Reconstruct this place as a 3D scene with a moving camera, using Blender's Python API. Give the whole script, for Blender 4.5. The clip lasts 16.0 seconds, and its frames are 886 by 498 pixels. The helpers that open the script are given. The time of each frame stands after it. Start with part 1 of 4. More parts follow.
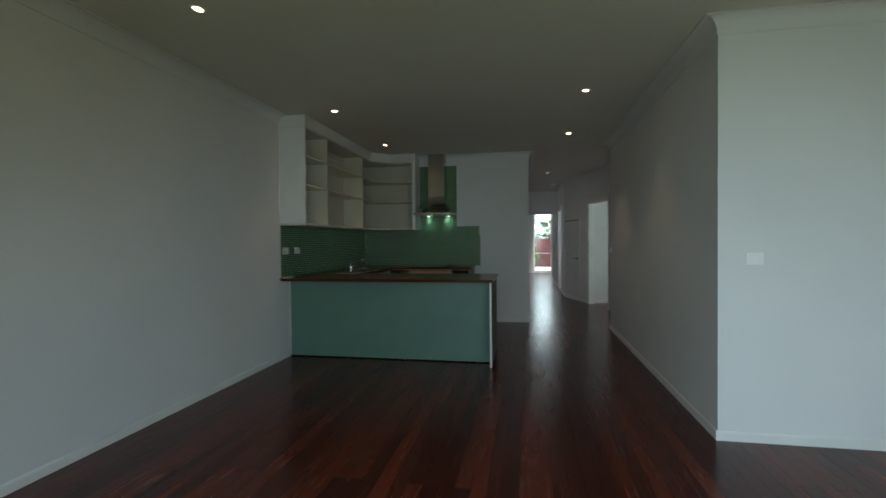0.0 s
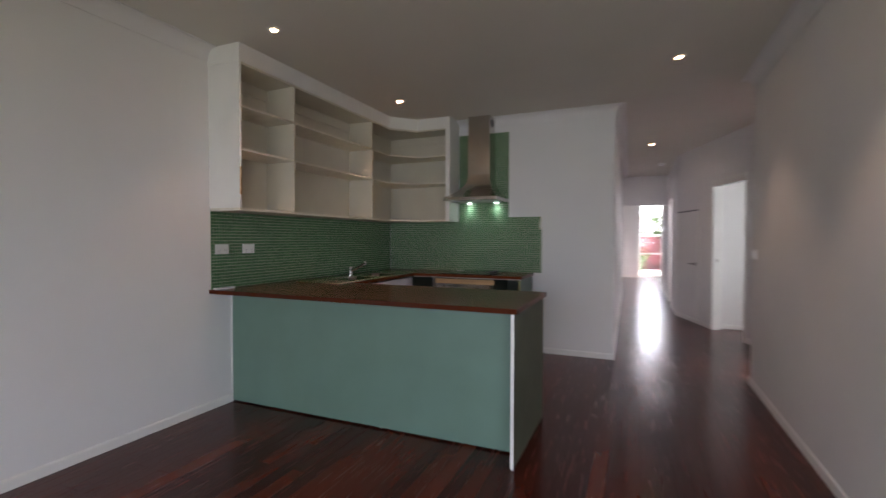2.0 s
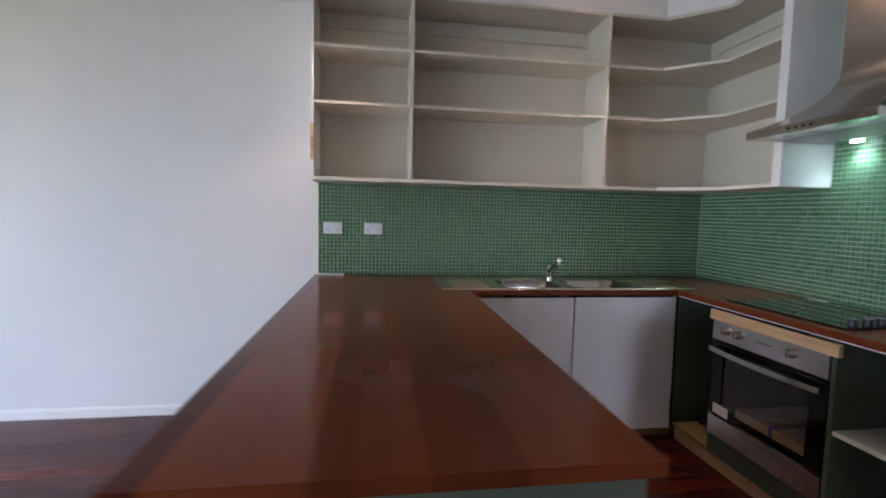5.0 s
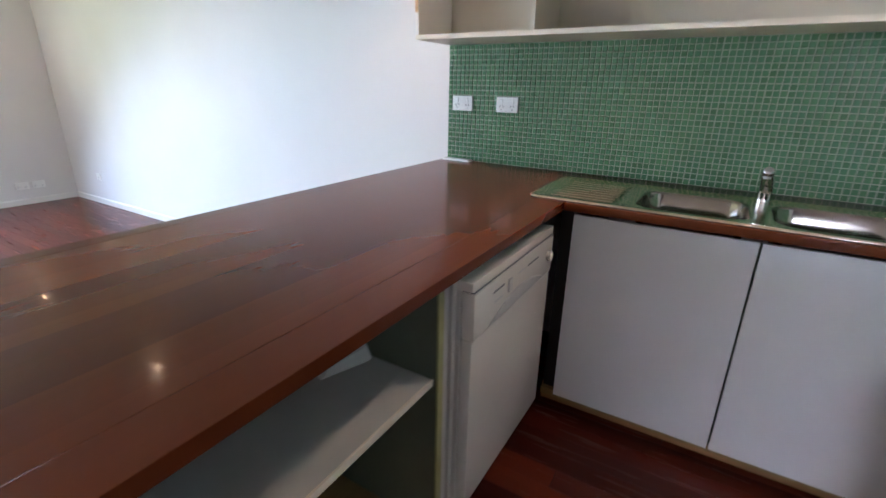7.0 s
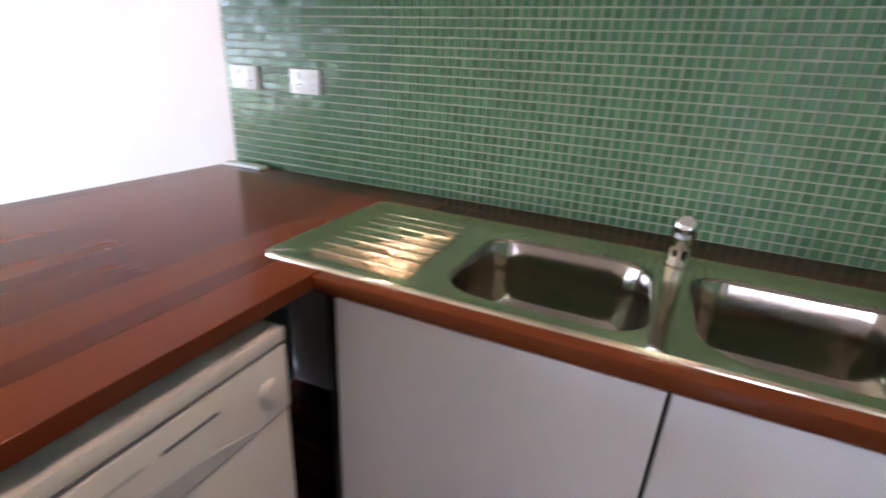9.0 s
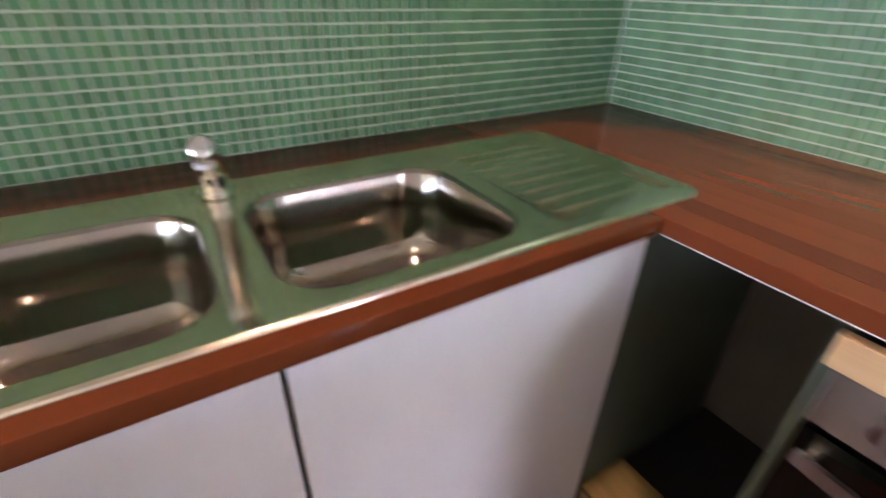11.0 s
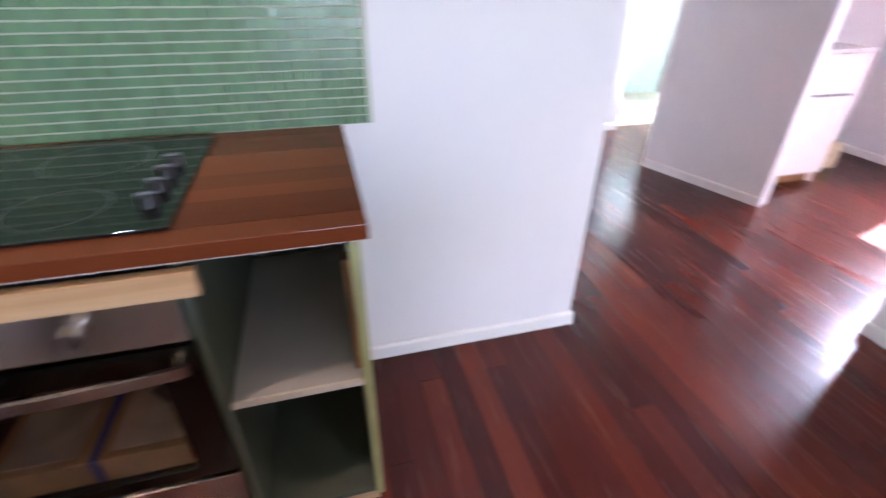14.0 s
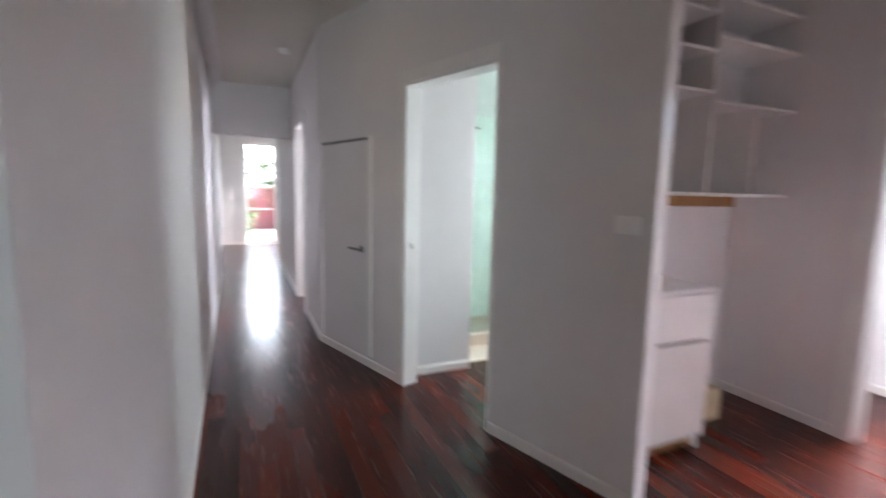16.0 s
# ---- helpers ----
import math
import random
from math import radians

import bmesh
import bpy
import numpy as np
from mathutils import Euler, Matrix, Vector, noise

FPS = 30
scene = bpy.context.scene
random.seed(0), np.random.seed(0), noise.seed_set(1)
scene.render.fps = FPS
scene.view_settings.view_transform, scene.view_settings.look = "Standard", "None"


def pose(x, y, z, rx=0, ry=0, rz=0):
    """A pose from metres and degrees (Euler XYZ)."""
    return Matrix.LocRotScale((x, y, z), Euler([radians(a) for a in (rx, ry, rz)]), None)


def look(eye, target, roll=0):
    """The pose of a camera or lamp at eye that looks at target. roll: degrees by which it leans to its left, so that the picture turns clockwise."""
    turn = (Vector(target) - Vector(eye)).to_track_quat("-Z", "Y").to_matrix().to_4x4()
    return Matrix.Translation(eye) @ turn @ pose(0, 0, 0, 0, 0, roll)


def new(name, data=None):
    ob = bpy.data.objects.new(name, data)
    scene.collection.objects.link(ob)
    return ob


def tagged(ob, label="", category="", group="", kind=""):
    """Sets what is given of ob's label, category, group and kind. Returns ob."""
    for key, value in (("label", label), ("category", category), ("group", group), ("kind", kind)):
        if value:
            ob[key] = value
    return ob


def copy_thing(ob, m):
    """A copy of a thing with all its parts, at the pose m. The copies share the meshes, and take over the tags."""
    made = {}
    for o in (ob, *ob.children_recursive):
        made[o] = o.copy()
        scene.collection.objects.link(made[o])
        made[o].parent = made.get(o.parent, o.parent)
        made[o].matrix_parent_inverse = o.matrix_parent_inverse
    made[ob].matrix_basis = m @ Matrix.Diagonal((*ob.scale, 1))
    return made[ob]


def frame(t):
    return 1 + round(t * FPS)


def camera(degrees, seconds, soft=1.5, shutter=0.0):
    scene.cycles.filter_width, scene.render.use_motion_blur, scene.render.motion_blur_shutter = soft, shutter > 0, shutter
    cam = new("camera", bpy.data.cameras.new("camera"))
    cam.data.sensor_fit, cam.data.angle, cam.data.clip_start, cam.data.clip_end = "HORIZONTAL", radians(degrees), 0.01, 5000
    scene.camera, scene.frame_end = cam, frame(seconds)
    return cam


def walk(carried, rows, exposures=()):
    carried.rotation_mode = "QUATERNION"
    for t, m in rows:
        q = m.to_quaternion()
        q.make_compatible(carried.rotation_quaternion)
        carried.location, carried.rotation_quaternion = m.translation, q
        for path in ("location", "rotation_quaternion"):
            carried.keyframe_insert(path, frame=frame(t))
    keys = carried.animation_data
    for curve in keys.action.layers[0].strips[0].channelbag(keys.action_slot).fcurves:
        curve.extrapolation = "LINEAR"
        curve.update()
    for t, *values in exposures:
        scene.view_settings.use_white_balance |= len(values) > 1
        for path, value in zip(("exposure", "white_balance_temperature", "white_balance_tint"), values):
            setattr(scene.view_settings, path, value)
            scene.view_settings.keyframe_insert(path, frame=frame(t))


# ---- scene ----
cam = camera(88.5, 16.0, shutter=0.72)
PATH = [
    (0, (2.654, 0.492, 1.291), (2.297, 2.46, 1.258), -0.5),
    (0.5, (2.726, 0.926, 1.309), (2.414, 2.901, 1.258), -0.3),
    (1, (2.787, 1.478, 1.314), (2.466, 3.452, 1.263), -0.4),
    (1.5, (2.869, 2.047, 1.308), (2.414, 3.994, 1.258), -0.4),
    (2, (2.928, 2.66, 1.283), (2.143, 4.498, 1.238), 0.1),
    (2.5, (3.012, 3.196, 1.317), (1.968, 4.901, 1.267), 0.3),
    (3, (3.126, 3.742, 1.314), (1.746, 5.188, 1.271), 0.7),
    (3.5, (3.201, 4.262, 1.331), (1.627, 5.496, 1.282), 0.9),
    (4, (3.259, 4.777, 1.317), (1.42, 5.562, 1.258), 1.2),
    (4.2, (3.202, 4.895, 1.305), (1.32, 5.568, 1.244), 1.0),
    (6.3, (2.662, 6.373, 1.307), (0.836, 5.761, 0.769), 1.4),
    (6.5, (2.544, 6.42, 1.305), (0.806, 5.635, 0.702), 0.8),
    (7, (2.227, 6.422, 1.284), (0.615, 5.449, 0.609), 1.1),
    (7.5, (1.929, 6.441, 1.273), (0.335, 5.457, 0.57), 1.1),
    (8, (1.618, 6.449, 1.266), (0.036, 5.454, 0.554), 1.6),
    (8.2, (1.527, 6.457, 1.272), (-0.052, 5.459, 0.558), 1.9),
    (10.5, (0.98, 6.504, 1.218), (-0.736, 7.033, 0.337), 2.4),
    (11, (1.018, 6.524, 1.218), (-0.445, 7.448, 0.214), 1.5),
    (11.5, (1.06, 6.546, 1.232), (-0.073, 7.82, 0.187), 3.3),
    (12, (1.174, 6.588, 1.235), (0.322, 8.071, 0.198), 2.2),
    (12.5, (1.31, 6.58, 1.249), (0.714, 8.183, 0.213), 1.9),
    (13, (1.464, 6.556, 1.251), (1.198, 8.25, 0.221), 1.1),
    (13.4, (1.595, 6.522, 1.249), (1.618, 8.243, 0.231), 0.4),
    (14, (1.802, 6.495, 1.266), (2.25, 8.143, 0.225), 0.5),
    (14.5, (2.02, 6.561, 1.292), (2.815, 8.071, 0.248), 1.2),
    (15, (2.339, 6.713, 1.215), (3.442, 8.232, 0.524), 1.5),
    (15.5, (2.675, 6.878, 1.289), (3.811, 8.478, 0.901), 1.1),
    (16, (2.923, 7.184, 1.340), (3.725, 9.000, 1.097), 1.3),
]
EXPOSURES = (
    (0.0, 1.45, 5770, 0),
    (1.5, 2.35, 6250, 24),
    (2.5, 2.85, 6250, 26),
    (3.5, 3.10, 5900, 26),
    (7.0, 4.10, 5370, 18),
    (8.0, 4.20, 5470, 20),
    (10.5, 4.98, 6000, 30),
    (11.0, 4.90, 5850, 28),
    (12.0, 4.50, 5600, 38),
    (13.0, 4.80, 5800, 31),
    (14.0, 4.50, 5600, 31),
    (14.5, 4.20, 5550, 28),
    (15.0, 3.60, 5700, 29),
    (15.5, 3.20, 6150, 22),
    (16.0, 2.95, 5900, 18),
)
walk(cam, [(t, look(eye, target, roll)) for t, eye, target, roll in PATH], EXPOSURES)

# ---- light ----
world = bpy.data.worlds.new("sky")
scene.world = world
world.use_nodes = True
wn = world.node_tree.nodes
sky = wn.new("ShaderNodeTexSky")
sky.sky_type = "NISHITA"
sky.sun_disc = False
sky.sun_elevation = radians(44.5)
sky.sun_rotation = radians(74.4)
wn["Background"].inputs["Strength"].default_value = 0.05
world.node_tree.links.new(sky.outputs["Color"], wn["Background"].inputs["Color"])
sun = new("sun", bpy.data.lights.new("sun", "SUN"))
sun.data.energy, sun.data.angle, sun.data.color = 5.0, radians(0.5), (1.0, 0.95, 0.88)
sun.matrix_world = look((10, 2.8, 10.5), (0, 0, 0))


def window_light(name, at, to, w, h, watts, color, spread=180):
    """An area lamp in an opening that stands in for light from outside."""
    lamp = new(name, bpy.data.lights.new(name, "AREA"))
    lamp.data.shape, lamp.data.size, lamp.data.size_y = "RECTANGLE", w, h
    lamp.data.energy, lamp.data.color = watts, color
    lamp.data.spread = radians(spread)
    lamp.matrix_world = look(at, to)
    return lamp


window_light("sky_south", (3.45, 0.50, 1.25), (3.45, 1.75, 0.0), 4.3, 1.6, 18.5, (0.74, 0.86, 1.0), 150)
# added green lamp aimed upward, standing in for light bounced off the lawn
window_light("lawn_bounce_south", (3.45, 0.50, 1.0), (3.45, 2.0, 2.0), 4.3, 1.5, 4.2, (0.96, 1.0, 0.56))
window_light("sky_bath", (5.86, 9.85, 1.6), (5.1, 10.9, 1.0), 0.7, 0.8, 8.0, (0.93, 1.0, 0.95))
window_light("sky_laundry", (6.93, 8.6, 2.12), (5.6, 8.2, 0.4), 1.1, 0.6, 7.0, (0.96, 0.96, 1.0), 90)
window_light("sky_front_room", (5.96, 17.6, 1.8), (3, 17.6, 1.0), 1.3, 0.6, 3, (0.98, 0.97, 1.0))
window_light("sky_side_room", (5.86, 13.8, 1.5), (3.6, 12.9, 1.0), 0.55, 1.1, 14, (0.98, 0.97, 1.0))

# ---- materials ----


def material(name, color, rough=0.5, metal=0.0, vary=0.08, scale=6.0, bump=0.0, bump_scale=60.0, stretch=(1, 1, 1), coat=0.0, spec=0.5, brushed=0.0):
    """A painted or plain surface: slow blotches, fine grain, a little relief."""
    m = bpy.data.materials.new(name)
    m.use_nodes = True
    n, l = m.node_tree.nodes, m.node_tree.links
    b = n["Principled BSDF"]
    co = n.new("ShaderNodeTexCoord")
    mp = n.new("ShaderNodeMapping")
    mp.inputs["Scale"].default_value = stretch
    l.new(co.outputs["Object"], mp.inputs["Vector"])
    big = n.new("ShaderNodeTexNoise")
    big.inputs["Scale"].default_value, big.inputs["Detail"].default_value = scale, 6
    fine = n.new("ShaderNodeTexNoise")
    fine.inputs["Scale"].default_value, fine.inputs["Detail"].default_value = bump_scale, 4
    for t in (big, fine):
        l.new(mp.outputs["Vector"], t.inputs["Vector"])
    ramp = n.new("ShaderNodeValToRGB")
    ramp.color_ramp.elements[0].position, ramp.color_ramp.elements[1].position = 0.3, 0.7
    ramp.color_ramp.elements[0].color = [c * (1 - vary) for c in color] + [1]
    ramp.color_ramp.elements[1].color = [min(1, c * (1 + vary)) for c in color] + [1]
    l.new(big.outputs["Fac"], ramp.inputs["Fac"])
    l.new(ramp.outputs["Color"], b.inputs["Base Color"])
    ro = n.new("ShaderNodeMapRange")
    ro.inputs["To Min"].default_value, ro.inputs["To Max"].default_value = max(0.02, rough * 0.8), min(1, rough * 1.2)
    l.new(fine.outputs["Fac"], ro.inputs["Value"])
    l.new(ro.outputs["Result"], b.inputs["Roughness"])
    b.inputs["Metallic"].default_value = metal
    b.inputs["Anisotropic"].default_value, b.inputs["Anisotropic Rotation"].default_value = brushed, 0.25 if brushed else 0.0
    b.inputs["Specular IOR Level"].default_value = spec
    b.inputs["Coat Weight"].default_value = coat
    b.inputs["Coat Roughness"].default_value = 0.12
    if bump:
        bp = n.new("ShaderNodeBump")
        bp.inputs["Strength"].default_value, bp.inputs["Distance"].default_value = bump, 0.002
        l.new(fine.outputs["Fac"], bp.inputs["Height"])
        l.new(bp.outputs["Normal"], b.inputs["Normal"])
    return m


def timber(name, dark, mid, light, rough, along, random_pieces, grain=1.0, coat=0.0, band=0.5, spec=0.5, coat_rough=0.15, relief=0.12, wear=0.25):
    """Polished hardwood; along is the axis of the grain. Each board takes a tone of its own."""
    m = bpy.data.materials.new(name)
    m.use_nodes = True
    n, l = m.node_tree.nodes, m.node_tree.links
    b = n["Principled BSDF"]
    co = n.new("ShaderNodeTexCoord")
    geo, info = n.new("ShaderNodeNewGeometry"), n.new("ShaderNodeObjectInfo")
    add = n.new("ShaderNodeMath")
    l.new(geo.outputs["Random Per Island"], add.inputs[0])
    l.new(info.outputs["Random"], add.inputs[1])
    fract = n.new("ShaderNodeMath")
    fract.operation = "FRACT"
    l.new(add.outputs[0], fract.inputs[0])
    shift = n.new("ShaderNodeVectorMath")
    shift.operation = "MULTIPLY_ADD"
    shift.inputs[1].default_value = (1, 1, 1)
    offs = n.new("ShaderNodeCombineXYZ")
    far = n.new("ShaderNodeMath")
    far.operation = "MULTIPLY"
    far.inputs[1].default_value = 37.0 if random_pieces else 0.0
    l.new(fract.outputs[0], far.inputs[0])
    for k in range(3):
        l.new(far.outputs[0], offs.inputs[k])
    l.new(co.outputs["Object"], shift.inputs[0])
    l.new(offs.outputs[0], shift.inputs[2])
    mp = n.new("ShaderNodeMapping")
    s = [22.0 * grain] * 3
    s["xyz".index(along)] = 1.1 * grain
    mp.inputs["Scale"].default_value = s
    l.new(shift.outputs[0], mp.inputs["Vector"])
    wide = n.new("ShaderNodeTexNoise")
    wide.inputs["Scale"].default_value, wide.inputs["Detail"].default_value, wide.inputs["Distortion"].default_value = 0.55, 3, 0.15 if random_pieces else 0.6
    fine = n.new("ShaderNodeTexNoise")
    fine.inputs["Scale"].default_value, fine.inputs["Detail"].default_value = 6.0, 6
    for t in (wide, fine):
        l.new(mp.outputs["Vector"], t.inputs["Vector"])
    mix = n.new("ShaderNodeMath")
    mix.operation = "MULTIPLY_ADD"
    mix.inputs[1].default_value = 0.09 if random_pieces else 0.16
    l.new(fine.outputs["Fac"], mix.inputs[0])
    tone = n.new("ShaderNodeMath")
    tone.operation = "MULTIPLY_ADD"
    tone.inputs[1].default_value = (0.8 if random_pieces else 0.0) * band
    l.new(fract.outputs[0], tone.inputs[0])
    wsc = n.new("ShaderNodeMath")
    wsc.operation = "MULTIPLY_ADD"
    wsc.inputs[1].default_value, wsc.inputs[2].default_value = (0.42, 0.06) if random_pieces else (1.9, -0.56)
    l.new(wide.outputs["Fac"], wsc.inputs[0])
    l.new(wsc.outputs[0], tone.inputs[2])
    l.new(tone.outputs[0], mix.inputs[2])
    ramp = n.new("ShaderNodeValToRGB")
    e = ramp.color_ramp.elements
    e[0].position, e[0].color = 0.1 if random_pieces else 0.2, (*dark, 1)
    e[1].position, e[1].color = 0.85, (*light, 1)
    k = e.new(0.5)
    k.color = (*mid, 1)
    l.new(mix.outputs[0], ramp.inputs["Fac"])
    l.new(ramp.outputs["Color"], b.inputs["Base Color"])
    ro = n.new("ShaderNodeMapRange")
    ro.inputs["To Min"].default_value, ro.inputs["To Max"].default_value = rough * (1 - wear), rough * (1 + wear)
    l.new(fine.outputs["Fac"], ro.inputs["Value"])
    l.new(ro.outputs["Result"], b.inputs["Roughness"])
    b.inputs["Specular IOR Level"].default_value = spec
    b.inputs["Coat Weight"].default_value, b.inputs["Coat Roughness"].default_value = coat, coat_rough
    bp = n.new("ShaderNodeBump")
    bp.inputs["Strength"].default_value, bp.inputs["Distance"].default_value = relief, 0.001
    l.new(fine.outputs["Fac"], bp.inputs["Height"])
    l.new(bp.outputs["Normal"], b.inputs["Normal"])
    return m


def tile_material(name, color, spread):
    """Glass mosaic: each tile has its own shade and shine."""
    m = bpy.data.materials.new(name)
    m.use_nodes = True
    n, l = m.node_tree.nodes, m.node_tree.links
    b = n["Principled BSDF"]
    geo, info = n.new("ShaderNodeNewGeometry"), n.new("ShaderNodeObjectInfo")
    add = n.new("ShaderNodeMath")
    l.new(geo.outputs["Random Per Island"], add.inputs[0])
    l.new(info.outputs["Random"], add.inputs[1])
    fract = n.new("ShaderNodeMath")
    fract.operation = "FRACT"
    l.new(add.outputs[0], fract.inputs[0])
    ramp = n.new("ShaderNodeValToRGB")
    e = ramp.color_ramp.elements
    e[0].color = (*[c * (1 - spread) for c in color], 1)
    e[1].color = (*[c * (1 + spread) for c in color], 1)
    k = e.new(0.5)
    k.color = (color[0] * 0.95, color[1], color[2] * 1.15, 1)
    l.new(fract.outputs[0], ramp.inputs["Fac"])
    co, cloud = n.new("ShaderNodeTexCoord"), n.new("ShaderNodeTexNoise")
    cloud.inputs["Scale"].default_value, cloud.inputs["Detail"].default_value = 180, 2
    l.new(co.outputs["Object"], cloud.inputs["Vector"])
    mx = n.new("ShaderNodeMix")
    mx.data_type, mx.blend_type = "RGBA", "MULTIPLY"
    mx.inputs["Factor"].default_value = 0.25
    l.new(ramp.outputs["Color"], mx.inputs["A"])
    l.new(cloud.outputs["Fac"], mx.inputs["B"])
    l.new(mx.outputs["Result"], b.inputs["Base Color"])
    b.inputs["Roughness"].default_value = 0.2
    b.inputs["Specular IOR Level"].default_value = 0.3
    b.inputs["IOR"].default_value = 1.5
    return m


def glow(name, color, strength):
    m = bpy.data.materials.new(name)
    m.use_nodes = True
    b = m.node_tree.nodes["Principled BSDF"]
    b.inputs["Base Color"].default_value = (*color, 1)
    b.inputs["Emission Color"].default_value = (*color, 1)
    b.inputs["Emission Strength"].default_value = strength
    return m


def glass(name, color, rough=0.0, clear=1.0):
    m = bpy.data.materials.new(name)
    m.use_nodes = True
    b = m.node_tree.nodes["Principled BSDF"]
    b.inputs["Base Color"].default_value = (*color, 1)
    b.inputs["Roughness"].default_value = rough
    b.inputs["Transmission Weight"].default_value = clear
    b.inputs["IOR"].default_value = 1.45
    return m


WALL = material("wall_paint", (0.75, 0.73, 0.715), 0.6, vary=0.03, scale=1.3, bump=0.12, bump_scale=220, spec=0.35)
CEILING = material("ceiling_paint", (0.66, 0.63, 0.56), 0.8, vary=0.03, scale=1.0, bump=0.1, bump_scale=160)
TRIM = material("trim_gloss_paint", (0.78, 0.765, 0.73), 0.3, vary=0.03, scale=5, bump=0.06, bump_scale=90)
CABINET = material("cream_cabinet_paint", (0.60, 0.56, 0.46), 0.42, vary=0.05, scale=3, bump=0.1, bump_scale=120)
EDGE = material("pale_shelf_edge", (0.70, 0.65, 0.54), 0.45, vary=0.08, scale=12, bump=0.1, bump_scale=120)
WHITE_DOOR = material("white_laminate", (0.72, 0.71, 0.71), 0.4, vary=0.02, scale=4)
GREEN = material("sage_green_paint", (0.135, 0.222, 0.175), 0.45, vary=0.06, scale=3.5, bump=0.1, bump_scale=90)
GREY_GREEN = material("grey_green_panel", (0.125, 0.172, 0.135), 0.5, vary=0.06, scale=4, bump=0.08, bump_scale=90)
# dull olive green, taken darker to put the corner void's shade into the colour
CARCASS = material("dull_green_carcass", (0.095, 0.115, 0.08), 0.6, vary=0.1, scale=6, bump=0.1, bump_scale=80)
OLIVE = material("olive_panel_edge", (0.36, 0.36, 0.16), 0.6, vary=0.12, scale=14)
SHELF = material("grey_white_shelf", (0.50, 0.50, 0.47), 0.4, vary=0.06, scale=5)
PLY = material("bare_ply", (0.27, 0.18, 0.06), 0.65, vary=0.15, scale=5, stretch=(1, 6, 6), bump=0.1, bump_scale=60)
PINE = timber("raw_pine", (0.50, 0.30, 0.14), (0.62, 0.40, 0.20), (0.70, 0.50, 0.28), 0.55, "x", False, 1.4)
BRICKY = material("brown_cleat", (0.30, 0.15, 0.05), 0.6, vary=0.15, scale=8)
FLOOR = timber("jarrah_floor", (0.014, 0.0030, 0.0022), (0.052, 0.0082, 0.0042), (0.110, 0.0190, 0.0075), 0.27, "y", True, 0.5, coat=0.25, band=0.62, spec=0.17, coat_rough=0.17, relief=0.015, wear=0.06)
JOINT = material("floor_joint", (0.012, 0.006, 0.005), 0.8)
BENCH = timber("jarrah_worktop", (0.046, 0.0125, 0.0062), (0.088, 0.0205, 0.0080), (0.136, 0.0340, 0.0115), 0.2, "x", True, 0.6, coat=0.13, coat_rough=0.06, spec=0.1, band=0.85, relief=0.015, wear=0.1)
BENCH_Y = timber("jarrah_worktop_sink", (0.030, 0.009, 0.0045), (0.074, 0.0185, 0.0070), (0.118, 0.031, 0.0105), 0.2, "y", True, 0.6, coat=0.13, coat_rough=0.06, spec=0.1, band=0.6, relief=0.015, wear=0.1)
TILE = tile_material("green_glass_mosaic", (0.100, 0.214, 0.096), 0.2)
GLUE = material("old_glue", (0.50, 0.40, 0.20), 0.8, vary=0.15, scale=40)
GROUT = material("cream_grout", (0.38, 0.41, 0.30), 0.85, vary=0.12, scale=9, bump=0.2, bump_scale=300)
HOOD_STEEL = material("hood_steel", (0.56, 0.52, 0.48), 0.2, metal=1.0, vary=0.05, scale=14, bump_scale=40)
NICKEL = material("satin_nickel", (0.22, 0.21, 0.20), 0.35, metal=1.0)
STEEL = material("brushed_steel", (0.70, 0.68, 0.65), 0.24, metal=1.0, vary=0.04, scale=20, stretch=(0.05, 1, 1), bump_scale=500, brushed=0.85)
# the sink's steel again, its colour darkened for shade and dim reflections in the bowls
BOWL_STEEL_SHADED = material("bowl_steel_shaded", (0.37, 0.33, 0.285), 0.13, metal=1.0, vary=0.06, scale=14, bump=0.02, bump_scale=200)
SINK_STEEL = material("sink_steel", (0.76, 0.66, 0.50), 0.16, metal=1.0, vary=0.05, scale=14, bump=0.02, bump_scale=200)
CHROME = material("chrome", (0.75, 0.75, 0.76), 0.06, metal=1.0, vary=0.02)
BLACK_GLASS = material("black_glass", (0.008, 0.009, 0.008), 0.04, vary=0.2, scale=4)
RING = material("printed_ring", (0.055, 0.06, 0.055), 0.3)
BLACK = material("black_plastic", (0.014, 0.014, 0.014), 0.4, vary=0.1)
PLASTIC = material("white_plastic", (0.86, 0.855, 0.83), 0.3, vary=0.02)
APPLIANCE = material("white_enamel", (0.66, 0.64, 0.59), 0.25, vary=0.025, scale=3)
GREY_BOARD = material("grey_board", (0.21, 0.195, 0.17), 0.7, vary=0.08, scale=5)
GREY_PLASTIC = material("grey_plastic", (0.42, 0.42, 0.41), 0.4)
PRINT = material("grey_print", (0.12, 0.12, 0.13), 0.5)
PAPER = material("paper", (0.75, 0.75, 0.72), 0.7, vary=0.04, scale=30)
WORN_CARD = material("worn_print", (0.49, 0.44, 0.38), 0.7, vary=0.25, scale=14)
CARD = material("cardboard", (0.37, 0.27, 0.165), 0.8, vary=0.1, scale=10)
TAPE = material("blue_tape", (0.05, 0.08, 0.28), 0.35)
OVEN_GLASS = glass("smoked_oven_glass", (0.91, 0.88, 0.85))
CLEAR = glass("clear_glass", (0.97, 1.0, 0.98))
FROSTED = glass("frosted_glass", (0.93, 0.98, 0.95), 0.6)
SHOWER_GLASS = glass("green_shower_glass", (0.90, 0.985, 0.94))
SHOWER_TILE = material("pale_green_shower_tile", (0.70, 0.79, 0.73), 0.2, vary=0.06, scale=6)
